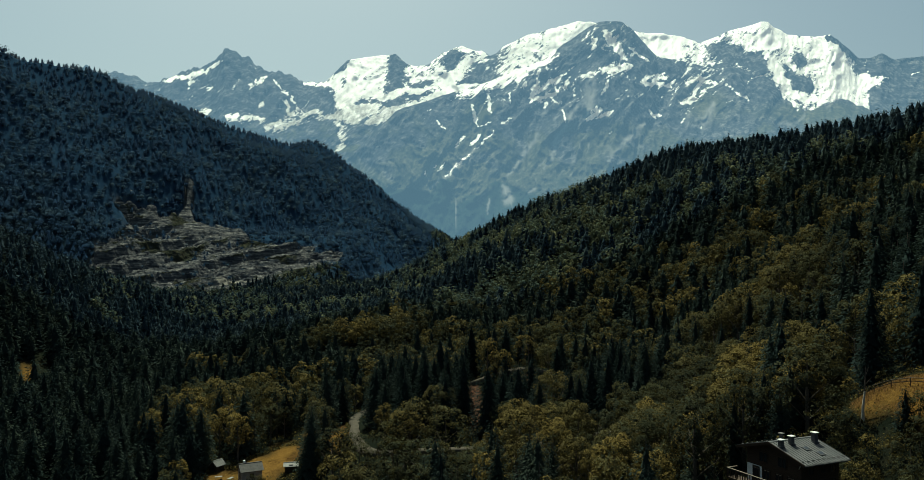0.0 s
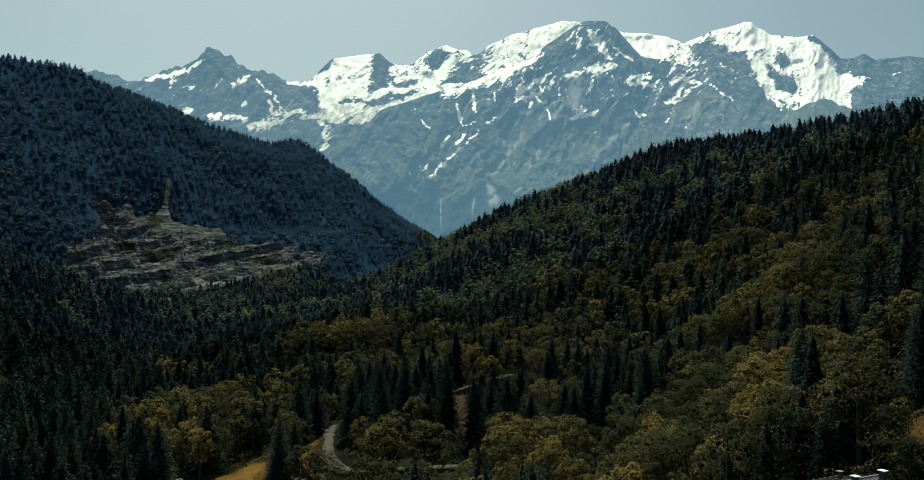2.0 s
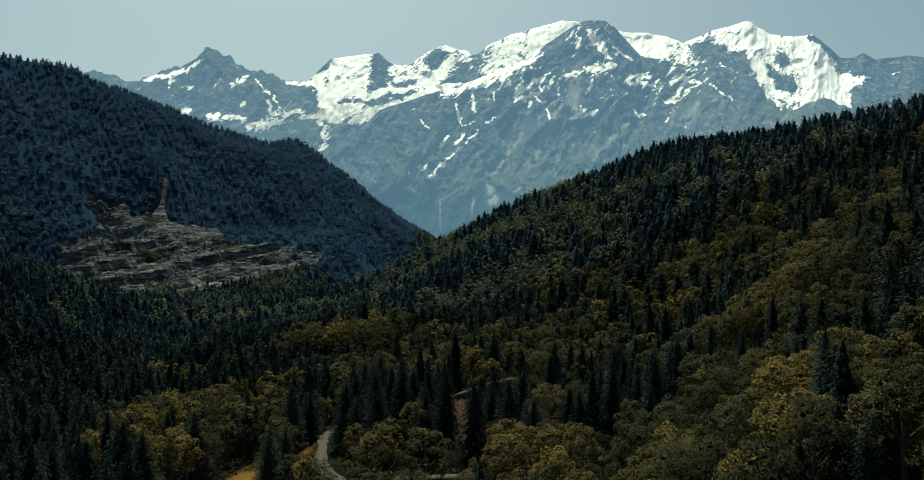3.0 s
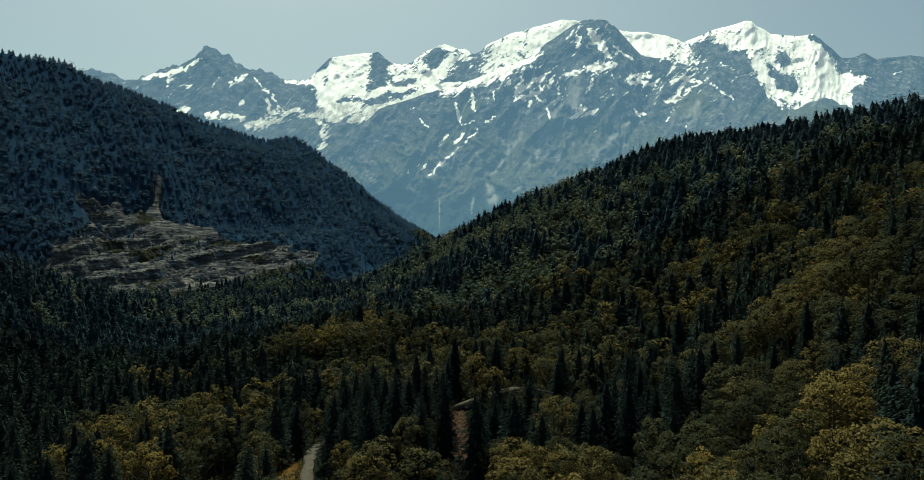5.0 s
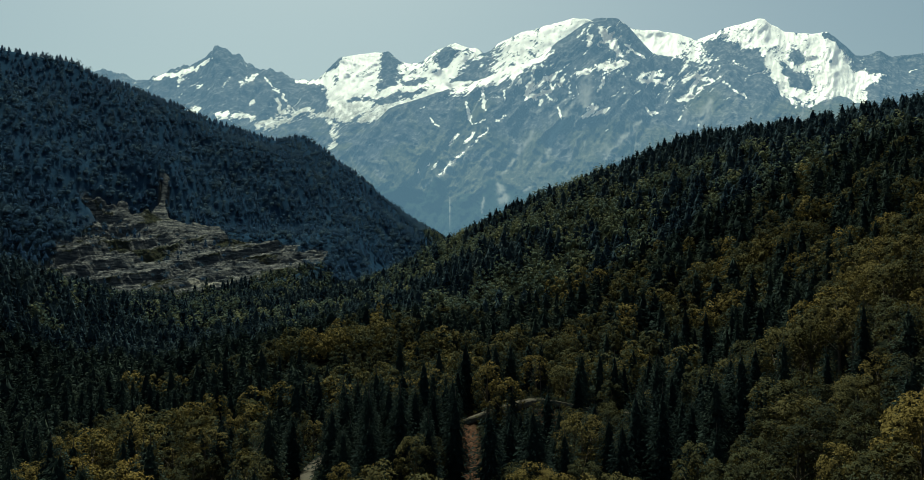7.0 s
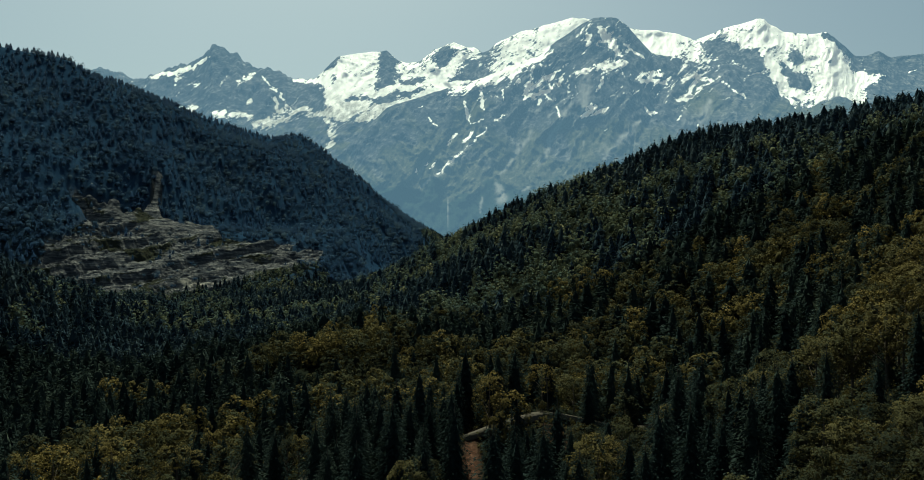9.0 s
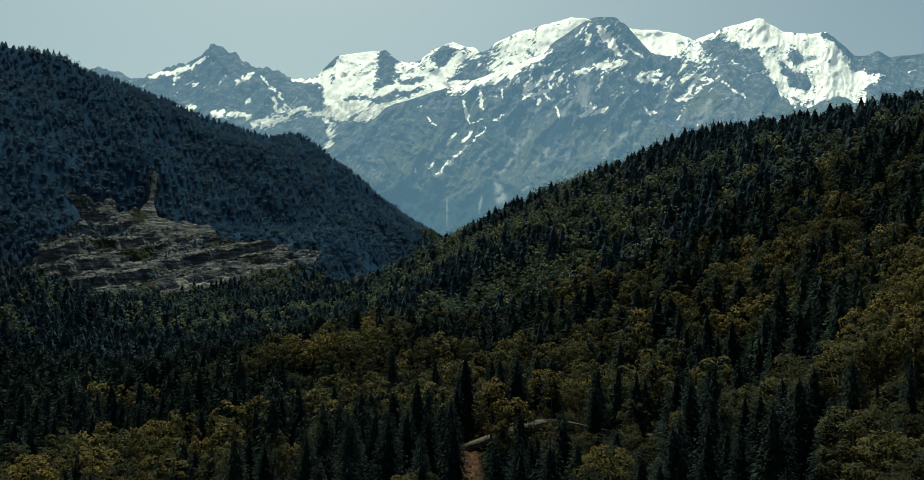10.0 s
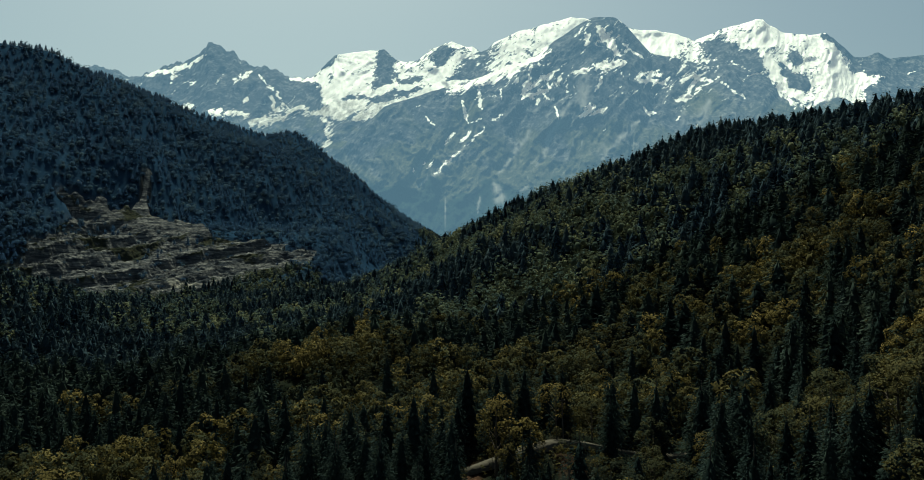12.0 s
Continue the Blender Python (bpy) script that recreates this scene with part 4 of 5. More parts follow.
def plant_many(name, label, material, protos, x, y, h, seed, lift=0.0, broad=1.0):
    """All the trees of one kind too many to count, joined."""
    rng = np.random.default_rng(seed)
    z = land(x, y) - 0.4
    which = rng.integers(0, len(protos), len(x))
    verts, norms, tint = [], [], []
    for i, (pts, nrm) in enumerate(protos):
        sel = np.where(which == i)[0]
        if not len(sel):
            continue
        a = rng.uniform(0, 6.283, len(sel))
        w = broad * h[sel] * rng.uniform(0.9, 1.25, len(sel))
        c, s = np.cos(a) * w, np.sin(a) * w
        px = pts[None, :, 0] * c[:, None] - pts[None, :, 1] * s[:, None] + x[sel][:, None]
        py = pts[None, :, 0] * s[:, None] + pts[None, :, 1] * c[:, None] + y[sel][:, None]
        pz = pts[None, :, 2] * h[sel][:, None] + z[sel][:, None]
        verts.append(np.stack([px, py, pz], -1).reshape(-1, 3))
        ca, sa = np.cos(a)[:, None], np.sin(a)[:, None]
        norms.append(np.stack([nrm[None, :, 0] * ca - nrm[None, :, 1] * sa, nrm[None, :, 0] * sa + nrm[None, :, 1] * ca, np.broadcast_to(nrm[None, :, 2], px.shape)], -1).reshape(-1, 3))
        tint.append(np.repeat(rng.random(len(sel)), len(pts)))
    verts, norms, tint = np.concatenate(verts), np.concatenate(norms), np.concatenate(tint)
    if lift:
        norms = norms + np.array([0, 0, lift])
        norms /= np.linalg.norm(norms, axis=1)[:, None]
    me = mesh_from(name, verts, np.arange(len(verts)).reshape(-1, 3), material, {"tint": tint}, normals=norms)
    return tagged(new(name, me), label, "forest", kind="stuff")


def plant_forest():
    nx, ny, nh, nb = plant_near()
    x, y, rng = scatter(6.6, 262, 430, 330, 4)
    b = broad_share(x, y) > rng.uniform(0.05, 0.95, len(x))
    h = sight(x, y, sizes(rng, b, len(x)))
    x, y, b, h = x[h > 3], y[h > 3], b[h > 3], h[h > 3]
    x, y, h, b = np.concatenate([nx, x]), np.concatenate([ny, y]), np.concatenate([nh, h]), np.concatenate([nb, b])
    plant_many("spruce_forest", "dark spruces crowded on the valley floor and slope", M_SPRUCE, MID_SPRUCE, x[~b & (y < 335)], y[~b & (y < 335)], h[~b & (y < 335)], 11)
    plant_many("slope_foot_spruce_forest", "dark spruces crowded along the foot of the slope", M_SPRUCE, BACK_SPRUCE, x[~b & (y >= 335)], y[~b & (y >= 335)], h[~b & (y >= 335)], 17, 0.0, 1.3)
    plant_many("broadleaf_forest", "olive and gold broad-leaved trees among the spruces", M_BROAD, MID_BROAD, x[b], y[b], h[b], 12)
    x, y, rng = scatter(6.1, 430, 860, 660, 5)
    x2, y2, _ = scatter(7.6, 860, 1350, 900, 6)
    x3, y3, _ = scatter(8.6, 1350, 2500, 1350, 8)
    x, y = np.concatenate([x, x2, x3]), np.concatenate([y, y2, y3])
    keep = seen_crest(x, y, land(x, y)) & (np.abs(x) < 900) & ~((x > 100) & (y > 1000)) & ~((x < -100) & (y > 1050) & (crest_fall(x, y, PEAK, 0.80) < 70))
    x, y = x[keep], y[keep]
    b = broad_share(x, y) > rng.uniform(0.05, 0.95, len(x))
    h = sizes(rng, b, len(x)) * 0.84 * np.where((x < -100) & (y > 720), np.where(near_line(x, y, np.array(PEAK)[:, :2]) < 60, np.where(b, 0.8, 0.62), np.where(rock_cover(x, y) > 0.05, np.where(land(x, y) > 118, 0.5, 0.38), np.where(b, 0.85, 0.75))), 1.0)
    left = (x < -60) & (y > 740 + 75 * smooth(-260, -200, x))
    # haze-tinted leaf colours: bluest on the far flank, milder on the spur
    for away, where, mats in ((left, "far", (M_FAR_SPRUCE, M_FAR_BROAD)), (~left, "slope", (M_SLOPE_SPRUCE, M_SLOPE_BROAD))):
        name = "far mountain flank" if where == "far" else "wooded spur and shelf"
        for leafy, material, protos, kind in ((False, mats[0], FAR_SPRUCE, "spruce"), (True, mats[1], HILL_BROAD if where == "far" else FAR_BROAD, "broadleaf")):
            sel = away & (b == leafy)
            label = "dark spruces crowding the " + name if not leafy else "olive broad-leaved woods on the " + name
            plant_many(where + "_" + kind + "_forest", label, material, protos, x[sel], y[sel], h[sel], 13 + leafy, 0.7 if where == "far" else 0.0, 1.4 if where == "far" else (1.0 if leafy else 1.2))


plant_forest()


def plant_around():
    """The same forest beside and behind the start of the flight."""
    rng = np.random.default_rng(9)
    gx, gy = np.meshgrid(np.arange(-330, 330, 9.0), np.arange(-110, 420, 9.0))
    x, y = (gx + rng.uniform(-4.5, 4.5, gx.shape)).ravel(), (gy + rng.uniform(-4.5, 4.5, gx.shape)).ravel()
    keep = ((np.abs(x) > 0.66 * (y + 25) + 14) | (y < 58)) & ~glade(x, y) & (meadow_cover(x, y) < 0.3) & (near_line(x, y, ROAD) > 4) & (np.hypot(x - CHALET[0], y - CHALET[1]) > 14)
    x, y = x[keep], y[keep]
    b = broad_share(x, y) > rng.uniform(0.05, 0.95, len(x))
    h = sizes(rng, b, len(x))
    close = (np.abs(x) < 80) & (y > -45)
    for kind, leafy, material, protos, far, label in (("spruce", False, M_SPRUCE, MID_SPRUCE, FAR_SPRUCE, "dark spruces spread over the valley beside the flight"),
                                                      ("broadleaf", True, M_BROAD, MID_BROAD, FAR_BROAD, "olive broad-leaved woods spread over the valley")):
        a, c = close & (b == leafy), ~close & (b == leafy)
        plant_many("lower_" + kind + "_forest", label, material, protos, x[a], y[a], h[a], 21)
        plant_many("outer_" + kind + "_forest", label, material, far, x[c], y[c], h[c], 22)


plant_around()


# ------------------------------------------------------------------ the chalet and the huts
def plain(name, low, high, scale, rough=0.7, spec=0.3, metal=0.0, bump=0.3):
    n = Nodes(name)
    f = n.noise(scale, 6.0, 0.6)
    n.bump(f, bump, 0.02)
    return n.finish(n.ramp(f, [(0.3, low), (0.7, high)]), rough, spec, metal)


def timber(name, low, high):
    """Boards with grain along the wall and a dark joint between courses."""
    n = Nodes(name)
    tex = n.add("ShaderNodeTexCoord").outputs["Object"]
    stretch = n.add("ShaderNodeMapping")
    stretch.inputs["Scale"].default_value = (1.0, 1.0, 9.0)
    n.link(tex, stretch.inputs["Vector"])
    f = n.noise(2.5, 6.0, 0.65, stretch.outputs["Vector"])
    n.bump(f, 0.5, 0.02)
    return n.finish(n.ramp(f, [(0.3, low), (0.7, high)]), 0.8, 0.2)


M_TIMBER = timber("dark_timber", (0.020, 0.013, 0.009), (0.055, 0.034, 0.020))
M_PLASTER = plain("white_plaster", (0.55, 0.54, 0.51), (0.72, 0.71, 0.68), 1.5, 0.9, 0.1)
M_WALL = plain("beige_plaster", (0.24, 0.20, 0.17), (0.36, 0.31, 0.27), 1.2, 0.9, 0.1)
M_ROOF = plain("grey_metal_roof", (0.048, 0.050, 0.053), (0.085, 0.087, 0.090), 0.7, 0.55, 0.4, 0.2, 0.1)
M_CHIMNEY = plain("chimney_cladding", (0.05, 0.05, 0.052), (0.09, 0.09, 0.09), 2.0, 0.6)
M_CAP = plain("pale_metal_cap", (0.085, 0.085, 0.083), (0.15, 0.15, 0.145), 4.0, 0.7)
M_BRIGHT = plain("bright_metal_cap", (0.42, 0.42, 0.41), (0.62, 0.62, 0.60), 4.0, 0.5)
M_GLASS = plain("window_glass", (0.012, 0.014, 0.016), (0.02, 0.022, 0.025), 0.5, 0.06, 0.6, 0.0, 0.0)
M_SHINGLE = plain("grey_shingle", (0.034, 0.033, 0.033), (0.070, 0.067, 0.064), 1.2, 0.85)
M_DEADWOOD = plain("bleached_wood", (0.28, 0.24, 0.19), (0.52, 0.47, 0.40), 3.0, 0.9)
M_POLE = plain("weathered_pole", (0.035, 0.029, 0.024), (0.075, 0.064, 0.053), 3.0, 0.9)
M_RAIL = plain("worn_rail", (0.075, 0.060, 0.045), (0.15, 0.125, 0.10), 3.0, 0.9)


def box_bm(x0, y0, z0, x1, y1, z1, bevel=0.0):
    bm = bmesh.new()
    bmesh.ops.create_cube(bm, size=1.0, matrix=Matrix.LocRotScale(((x0 + x1) / 2, (y0 + y1) / 2, (z0 + z1) / 2), None, (x1 - x0, y1 - y0, z1 - z0)))
    if bevel:
        bmesh.ops.bevel(bm, geom=bm.edges[:], offset=bevel, segments=2, affect="EDGES")
    return bm


def prism_bm(outline, x0, x1):
    """A solid with the outline (y, z) from x0 to x1."""
    bm = bmesh.new()
    a = [bm.verts.new((x0, y, z)) for y, z in outline]
    b = [bm.verts.new((x1, y, z)) for y, z in outline]
    bm.faces.new(a)
    bm.faces.new(b[::-1])
    for i in range(len(a)):
        j = (i + 1) % len(a)
        bm.faces.new((a[j], a[i], b[i], b[j]))
    bmesh.ops.recalc_face_normals(bm, faces=bm.faces)
    return bm


def bar_bm(p, q, r, sides=6, tip=None):
    """A tapered round bar from p to q."""
    p, q = Vector(p), Vector(q)
    d = q - p
    bm = bmesh.new()
    m = Matrix.Translation((p + q) / 2) @ d.to_track_quat("Z", "Y").to_matrix().to_4x4()
    bmesh.ops.create_cone(bm, cap_ends=True, segments=sides, radius1=r, radius2=r if tip is None else tip, depth=d.length, matrix=m)
    return bm


def window(parent, x, y, z, w, h, facing, mullions=1):
    """A window in a wall: frame bars, sill and panes; facing 'x' or 'y' tells the wall's outward axis, with its sign."""
    sign = -1 if facing[0] == "-" else 1
    along_x = facing[1] == "y"

    def bar(name, u0, u1, z0, z1, d0, d1, mat, under):
        if along_x:
            lo, hi = sorted((y + sign * d0, y + sign * d1))
            return part(name, box_bm(x + u0, lo, z + z0, x + u1, hi, z + z1), mat, under)
        lo, hi = sorted((x + sign * d0, x + sign * d1))
        return part(name, box_bm(lo, y + u0, z + z0, hi, y + u1, z + z1), mat, under)

    win = bar("window", -w / 2, w / 2, 0, h, 0.0, 0.03, M_GLASS, parent)
    for u0, u1, z0, z1 in ((-w / 2 - 0.07, -w / 2, -0.07, h + 0.07), (w / 2, w / 2 + 0.07, -0.07, h + 0.07), (-w / 2, w / 2, -0.07, 0), (-w / 2, w / 2, h, h + 0.07)):
        bar("window_frame", u0, u1, z0, z1, 0.0, 0.08, M_TIMBER, win)
    for k in range(mullions):
        u = -w / 2 + w * (k + 1) / (mullions + 1)
        bar("mullion", u - 0.03, u + 0.03, 0, h, 0.03, 0.06, M_TIMBER, win)
    return win


def build_chalet():
    base = tagged(new("chalet"), "alpine chalet of dark timber with a grey metal roof", "house")
    base.matrix_basis = pose(35.78, 84.0, 74.0, 0, 0, 90 - 66.2)
    hw, hl = 3.75, 2.65            # half width (y) and half length (x) of the walls; the ridge runs along x
    ew, el = 4.73, 3.25            # the roof's half width and half length
    eave, ridge = 5.07, 6.43
    part("lower_wall", box_bm(-hl, -hw, -2.0, hl, hw, 3.4), M_TIMBER, base, "dark timber ground storey")
    part("wall_panel", box_bm(-hl - 0.006, 1.6, 0.2, -hl + 0.2, hw - 0.01, 3.38), M_PLASTER, base, "white plaster panel")
    slope = (ridge - eave) / ew
    top = [(-hw - 0.04, 3.404), (hw + 0.04, 3.404), (hw + 0.04, ridge - slope * hw - 0.16), (0, ridge - 0.16), (-hw - 0.04, ridge - slope * hw - 0.16)]
    part("upper_wall", prism_bm(top, -hl - 0.04, hl + 0.04), M_TIMBER, base, "dark timber upper storey")
    for sg in (-1, 1):
        slab = part("roof", prism_bm([(0, ridge - 0.14), (sg * ew, eave - 0.14), (sg * ew, eave), (0, ridge)], -el, el), M_ROOF, base, "grey standing-seam metal roof slope")
        for k in range(17):
            x = -el + 0.03 + (2 * el - 0.06) * k / 16
            part("seam", prism_bm([(sg * 0.06, ridge - slope * 0.06 + 0.003), (sg * (ew - 0.01), eave + 0.006), (sg * (ew - 0.01), eave + 0.06), (sg * 0.06, ridge - slope * 0.06 + 0.055)], x - 0.018, x + 0.018), M_ROOF, slab)
        for k in range(9):
            x = -el + 0.35 + (2 * el - 0.7) * k / 8
            y = ew - 0.55
            part("snow_guard", box_bm(x - 0.07, min(sg * (y - 0.09), sg * (y + 0.09)), ridge - slope * y, x + 0.07, max(sg * (y - 0.09), sg * (y + 0.09)), ridge - slope * y + 0.13), M_CHIMNEY, slab)
        part("gutter", box_bm(-el, min(sg * ew, sg * (ew + 0.12)), eave - 0.16, el, max(sg * ew, sg * (ew + 0.12)), eave - 0.04, 0.03), M_CHIMNEY, base)
        # verge boards at both gables
        for x0 in (-el - 0.05, el):
            part("verge_board", prism_bm([(0, ridge - 0.26), (sg * ew, eave - 0.26), (sg * ew, eave + 0.02), (0, ridge + 0.02)], x0, x0 + 0.05), M_TIMBER, base)
        # rafters' feet below the eaves, and purlin braces
        for k in range(7):
            x = -el + 0.3 + (2 * el - 0.6) * k / 6
            part("rafter", prism_bm([(sg * hw, ridge - slope * hw - 0.30), (sg * (ew - 0.06), eave - 0.28), (sg * (ew - 0.06), eave - 0.145), (sg * hw, ridge - slope * hw - 0.145)], x - 0.05, x + 0.05), M_TIMBER, base)
    part("ridge_cap", prism_bm([(-0.16, ridge - 0.02), (0.16, ridge - 0.02), (0.12, ridge + 0.05), (-0.12, ridge + 0.05)], -el, el), M_ROOF, base)
    for x, y, w, h in ((-2.7, -1.15, 0.44, 0.62), (-0.95, -0.9, 0.46, 0.72), (2.25, -1.1, 0.50, 0.92), (0.0, 1.4, 0.34, 0.6)):
        z = ridge - slope * abs(y)
        stack = part("chimney", box_bm(x - w / 2, y - w / 2, z - 0.4, x + w / 2, y + w / 2, z + h, 0.02), M_CHIMNEY, base, "dark clad chimney with a pale cap")
        for cx in (-w / 2 + 0.06, w / 2 - 0.06):
            for cy in (-w / 2 + 0.06, w / 2 - 0.06):
                part("cap_post", box_bm(x + cx - 0.03, y + cy - 0.03, z + h, x + cx + 0.03, y + cy + 0.03, z + h + 0.13), M_CHIMNEY, stack)
        part("chimney_cap", box_bm(x - w / 2 - 0.10, y - w / 2 - 0.10, z + h + 0.13, x + w / 2 + 0.10, y + w / 2 + 0.10, z + h + 0.2, 0.02), M_BRIGHT if y < 0 else M_CAP, stack, "pale metal chimney cap")
        part("flashing", box_bm(x - w / 2 - 0.08, y - w / 2 - 0.08, z - 0.2, x + w / 2 + 0.08, y + w / 2 + 0.08, z + 0.12), M_ROOF, stack)
    for x, y in ((-0.05, -2.05), (0.75, -3.2)):
        z = ridge - slope * abs(y)
        light = part("roof_window", prism_bm([(y - 0.35, z - slope * 0.35 - 0.02), (y + 0.35, z + slope * 0.35 - 0.02), (y + 0.35, z + slope * 0.35 + 0.12), (y - 0.35, z - slope * 0.35 + 0.12)], x - 0.38, x + 0.38), M_CHIMNEY, base)
        part("pane", prism_bm([(y - 0.27, z - slope * 0.27 + 0.124), (y + 0.27, z + slope * 0.27 + 0.124), (y + 0.27, z + slope * 0.27 + 0.134), (y - 0.27, z - slope * 0.27 + 0.134)], x - 0.3, x + 0.3), M_GLASS, light)
    # the gable that looks down the slope: windows above, doors below, the balcony between
    window(base, -hl - 0.04, 1.3, 4.0, 1.1, 0.95, "-x")
    window(base, -hl - 0.04, -1.3, 4.0, 1.1, 0.95, "-x")
    for y in (-2.4, -0.8, 0.9, 2.4):
        window(base, -hl, y, 1.62, 0.85, 1.6, "-x")
    for x in (-1.4, 0.3, 1.8):
        window(base, x, -hw, 1.9, 0.75, 1.1, "-y")
        window(base, x, -hw - 0.04, 3.75, 0.7, 0.7, "-y")
    balcony = part("balcony", box_bm(-hl - 1.5, -hw - 0.3, 1.4, -hl - 0.05, hw + 1.6, 1.54), M_TIMBER, base, "dark timber balcony with a railing")
    for y in np.linspace(-hw - 0.22, hw + 1.52, 8):
        part("post", box_bm(-hl - 1.48, y - 0.05, 1.54, -hl - 1.38, y + 0.05, 2.5), M_TIMBER, balcony)
    part("handrail", box_bm(-hl - 1.52, -hw - 0.3, 2.5, -hl - 1.34, hw + 1.6, 2.58), M_RAIL, balcony, "worn brown handrail")
    part("handrail", box_bm(-hl - 1.34, hw + 1.44, 2.5, -hl - 0.05, hw + 1.6, 2.58), M_RAIL, balcony)
    for k in range(26):
        y = -hw - 0.1 + (2 * hw + 1.5) * k / 25
        part("baluster", box_bm(-hl - 1.45, y - 0.06, 1.62, -hl - 1.42, y + 0.06, 2.46), M_TIMBER, balcony)
    for y in (-hw + 0.1, 0.0, hw - 0.1):
        part("brace", bar_bm((-hl, y, 0.5), (-hl - 1.3, y, 1.4), 0.06), M_TIMBER, balcony)
    part("brace", bar_bm((-hl, -hw + 0.3, 4.3), (-el + 0.1, -hw - 0.4, eave - 0.1), 0.05), M_DEADWOOD, base, "pale roof brace")


def build_hut(kind, label, x, y, turn, w, l, h, rise, wall_mat, roof_mat):
    base = tagged(new(kind), label, "house")
    base.matrix_basis = pose(x, y, float(land(x, y)) - 0.1, 0, 0, turn)
    part("wall", prism_bm([(-w / 2, -1.0), (w / 2, -1.0), (w / 2, h), (0, h + rise - 0.05), (-w / 2, h)], -l / 2, l / 2), wall_mat, base)
    ow, ol = w / 2 + 0.45, l / 2 + 0.4
    drop = rise / (w / 2) * 0.45
    for sg in (-1, 1):
        slab = part("roof", prism_bm([(0, h + rise), (sg * ow, h - drop), (sg * ow, h - drop + 0.1), (0, h + rise + 0.1)], -ol, ol), roof_mat, base, "weathered grey roof slope")
        for k in range(int(ol * 2 / 0.6)):
            xx = -ol + 0.3 + 0.6 * k
            part("batten", prism_bm([(sg * 0.05, h + rise + 0.08), (sg * ow, h - drop + 0.103), (sg * ow, h - drop + 0.14), (sg * 0.05, h + rise + 0.13)], xx - 0.03, xx + 0.03), roof_mat, slab)
    part("ridge_cap", box_bm(-ol, -0.14, h + rise + 0.06, ol, 0.14, h + rise + 0.15), roof_mat, base)
    window(base, 0.0, -w / 2, 0.8, 0.8, 0.9, "-y")
    window(base, -l / 2, 0.0, 0.2, 0.9, 1.7, "-x", 0)
    return base


build_chalet()
cottage = build_hut("cottage", "small pale-walled cottage with a grey roof beside a dry meadow", -53.1, 194, 28, 4.2, 5.0, 2.6, 1.3, M_WALL, M_SHINGLE)
part("chimney", box_bm(-1.6, 0.5, 3.2, -1.1, 1.0, 4.6, 0.03), M_PLASTER, cottage, "pale chimney")
build_hut("garden_shed", "small timber shed with a pale grey roof beside the meadow", -63.9, 202, 62, 2.2, 2.6, 1.7, 0.9, M_TIMBER, M_CAP)
build_hut("hay_hut", "low hut with a pale roof at the meadow's edge", -42.7, 193.5, 10, 2.2, 3.0, 1.5, 0.5, M_TIMBER, M_CAP)


def build_garden_table(x, y, turn):
    base = tagged(new("garden_table"), "pale garden table standing on the dry grass", "table", "garden tables")
    base.matrix_basis = pose(x, y, float(land(x, y)), 0, 0, turn)
    part("tabletop", box_bm(-0.9, -0.45, 0.70, 0.9, 0.45, 0.75, 0.01), M_CAP, base)
    for sx in (-0.8, 0.8):
        for sy in (-0.36, 0.36):
            part("leg", box_bm(sx - 0.04, sy - 0.04, -0.2, sx + 0.04, sy + 0.04, 0.70), M_CAP, base)


build_garden_table(-61.5, 195.5, 20)
build_garden_table(-58.0, 194.0, 70)


def build_dead_tree():
    base = tagged(new("dead_tree"), "bleached dead tree trunk leaning on the dry slope", "tree")
    x, y = 49.2, 94.9
    base.matrix_basis = pose(x, y, float(land(x, y)) - 0.2)
    part("trunk", bar_bm((0, 0, 0), (0.12, 0.1, 1.7), 0.26, 8, 0.17), M_DEADWOOD, base)
    part("trunk", bar_bm((0.12, 0.1, 1.6), (0.45, 0.25, 3.6), 0.17, 8, 0.10), M_DEADWOOD, base)
    part("limb", bar_bm((0.43, 0.25, 3.5), (0.62, 0.3, 6.6), 0.095, 7, 0.03), M_POLE, base, "dark upper stem")
    for z, dx, dy in ((2.9, 0.5, 0.2), (3.8, -0.7, 0.3), (4.4, 0.6, -0.3), (5.1, -0.5, 0.3), (5.6, 0.45, 0.2), (6.1, -0.3, -0.2)):
        part("limb", bar_bm((0.12 * z, 0.06 * z, z), (0.12 * z + dx, 0.06 * z + dy, z + 0.9), 0.04, 5, 0.01), M_POLE, base)


build_dead_tree()


def build_fence():
    base = tagged(new("fence"), "weathered wooden rail fence across the dry slope", "fence")
    pts = [(52.3 + 0.95 * k, 101.8 - 2.3 * k + 0.3 * math.sin(k)) for k in range(6)]
    tops = []
    for x, y in pts:
        z = float(land(x, y))
        part("post", bar_bm((x, y, z - 0.4), (x + 0.03, y, z + 1.0), 0.06), M_POLE, base)
        tops.append((x, y, z))
    for (ax, ay, az), (bx, by, bz) in zip(tops[:-1], tops[1:]):
        for h in (0.5, 0.9):
            part("rail", bar_bm((ax, ay - 0.07, az + h), (bx, by - 0.07, bz + h), 0.045), M_POLE, base)


build_fence()


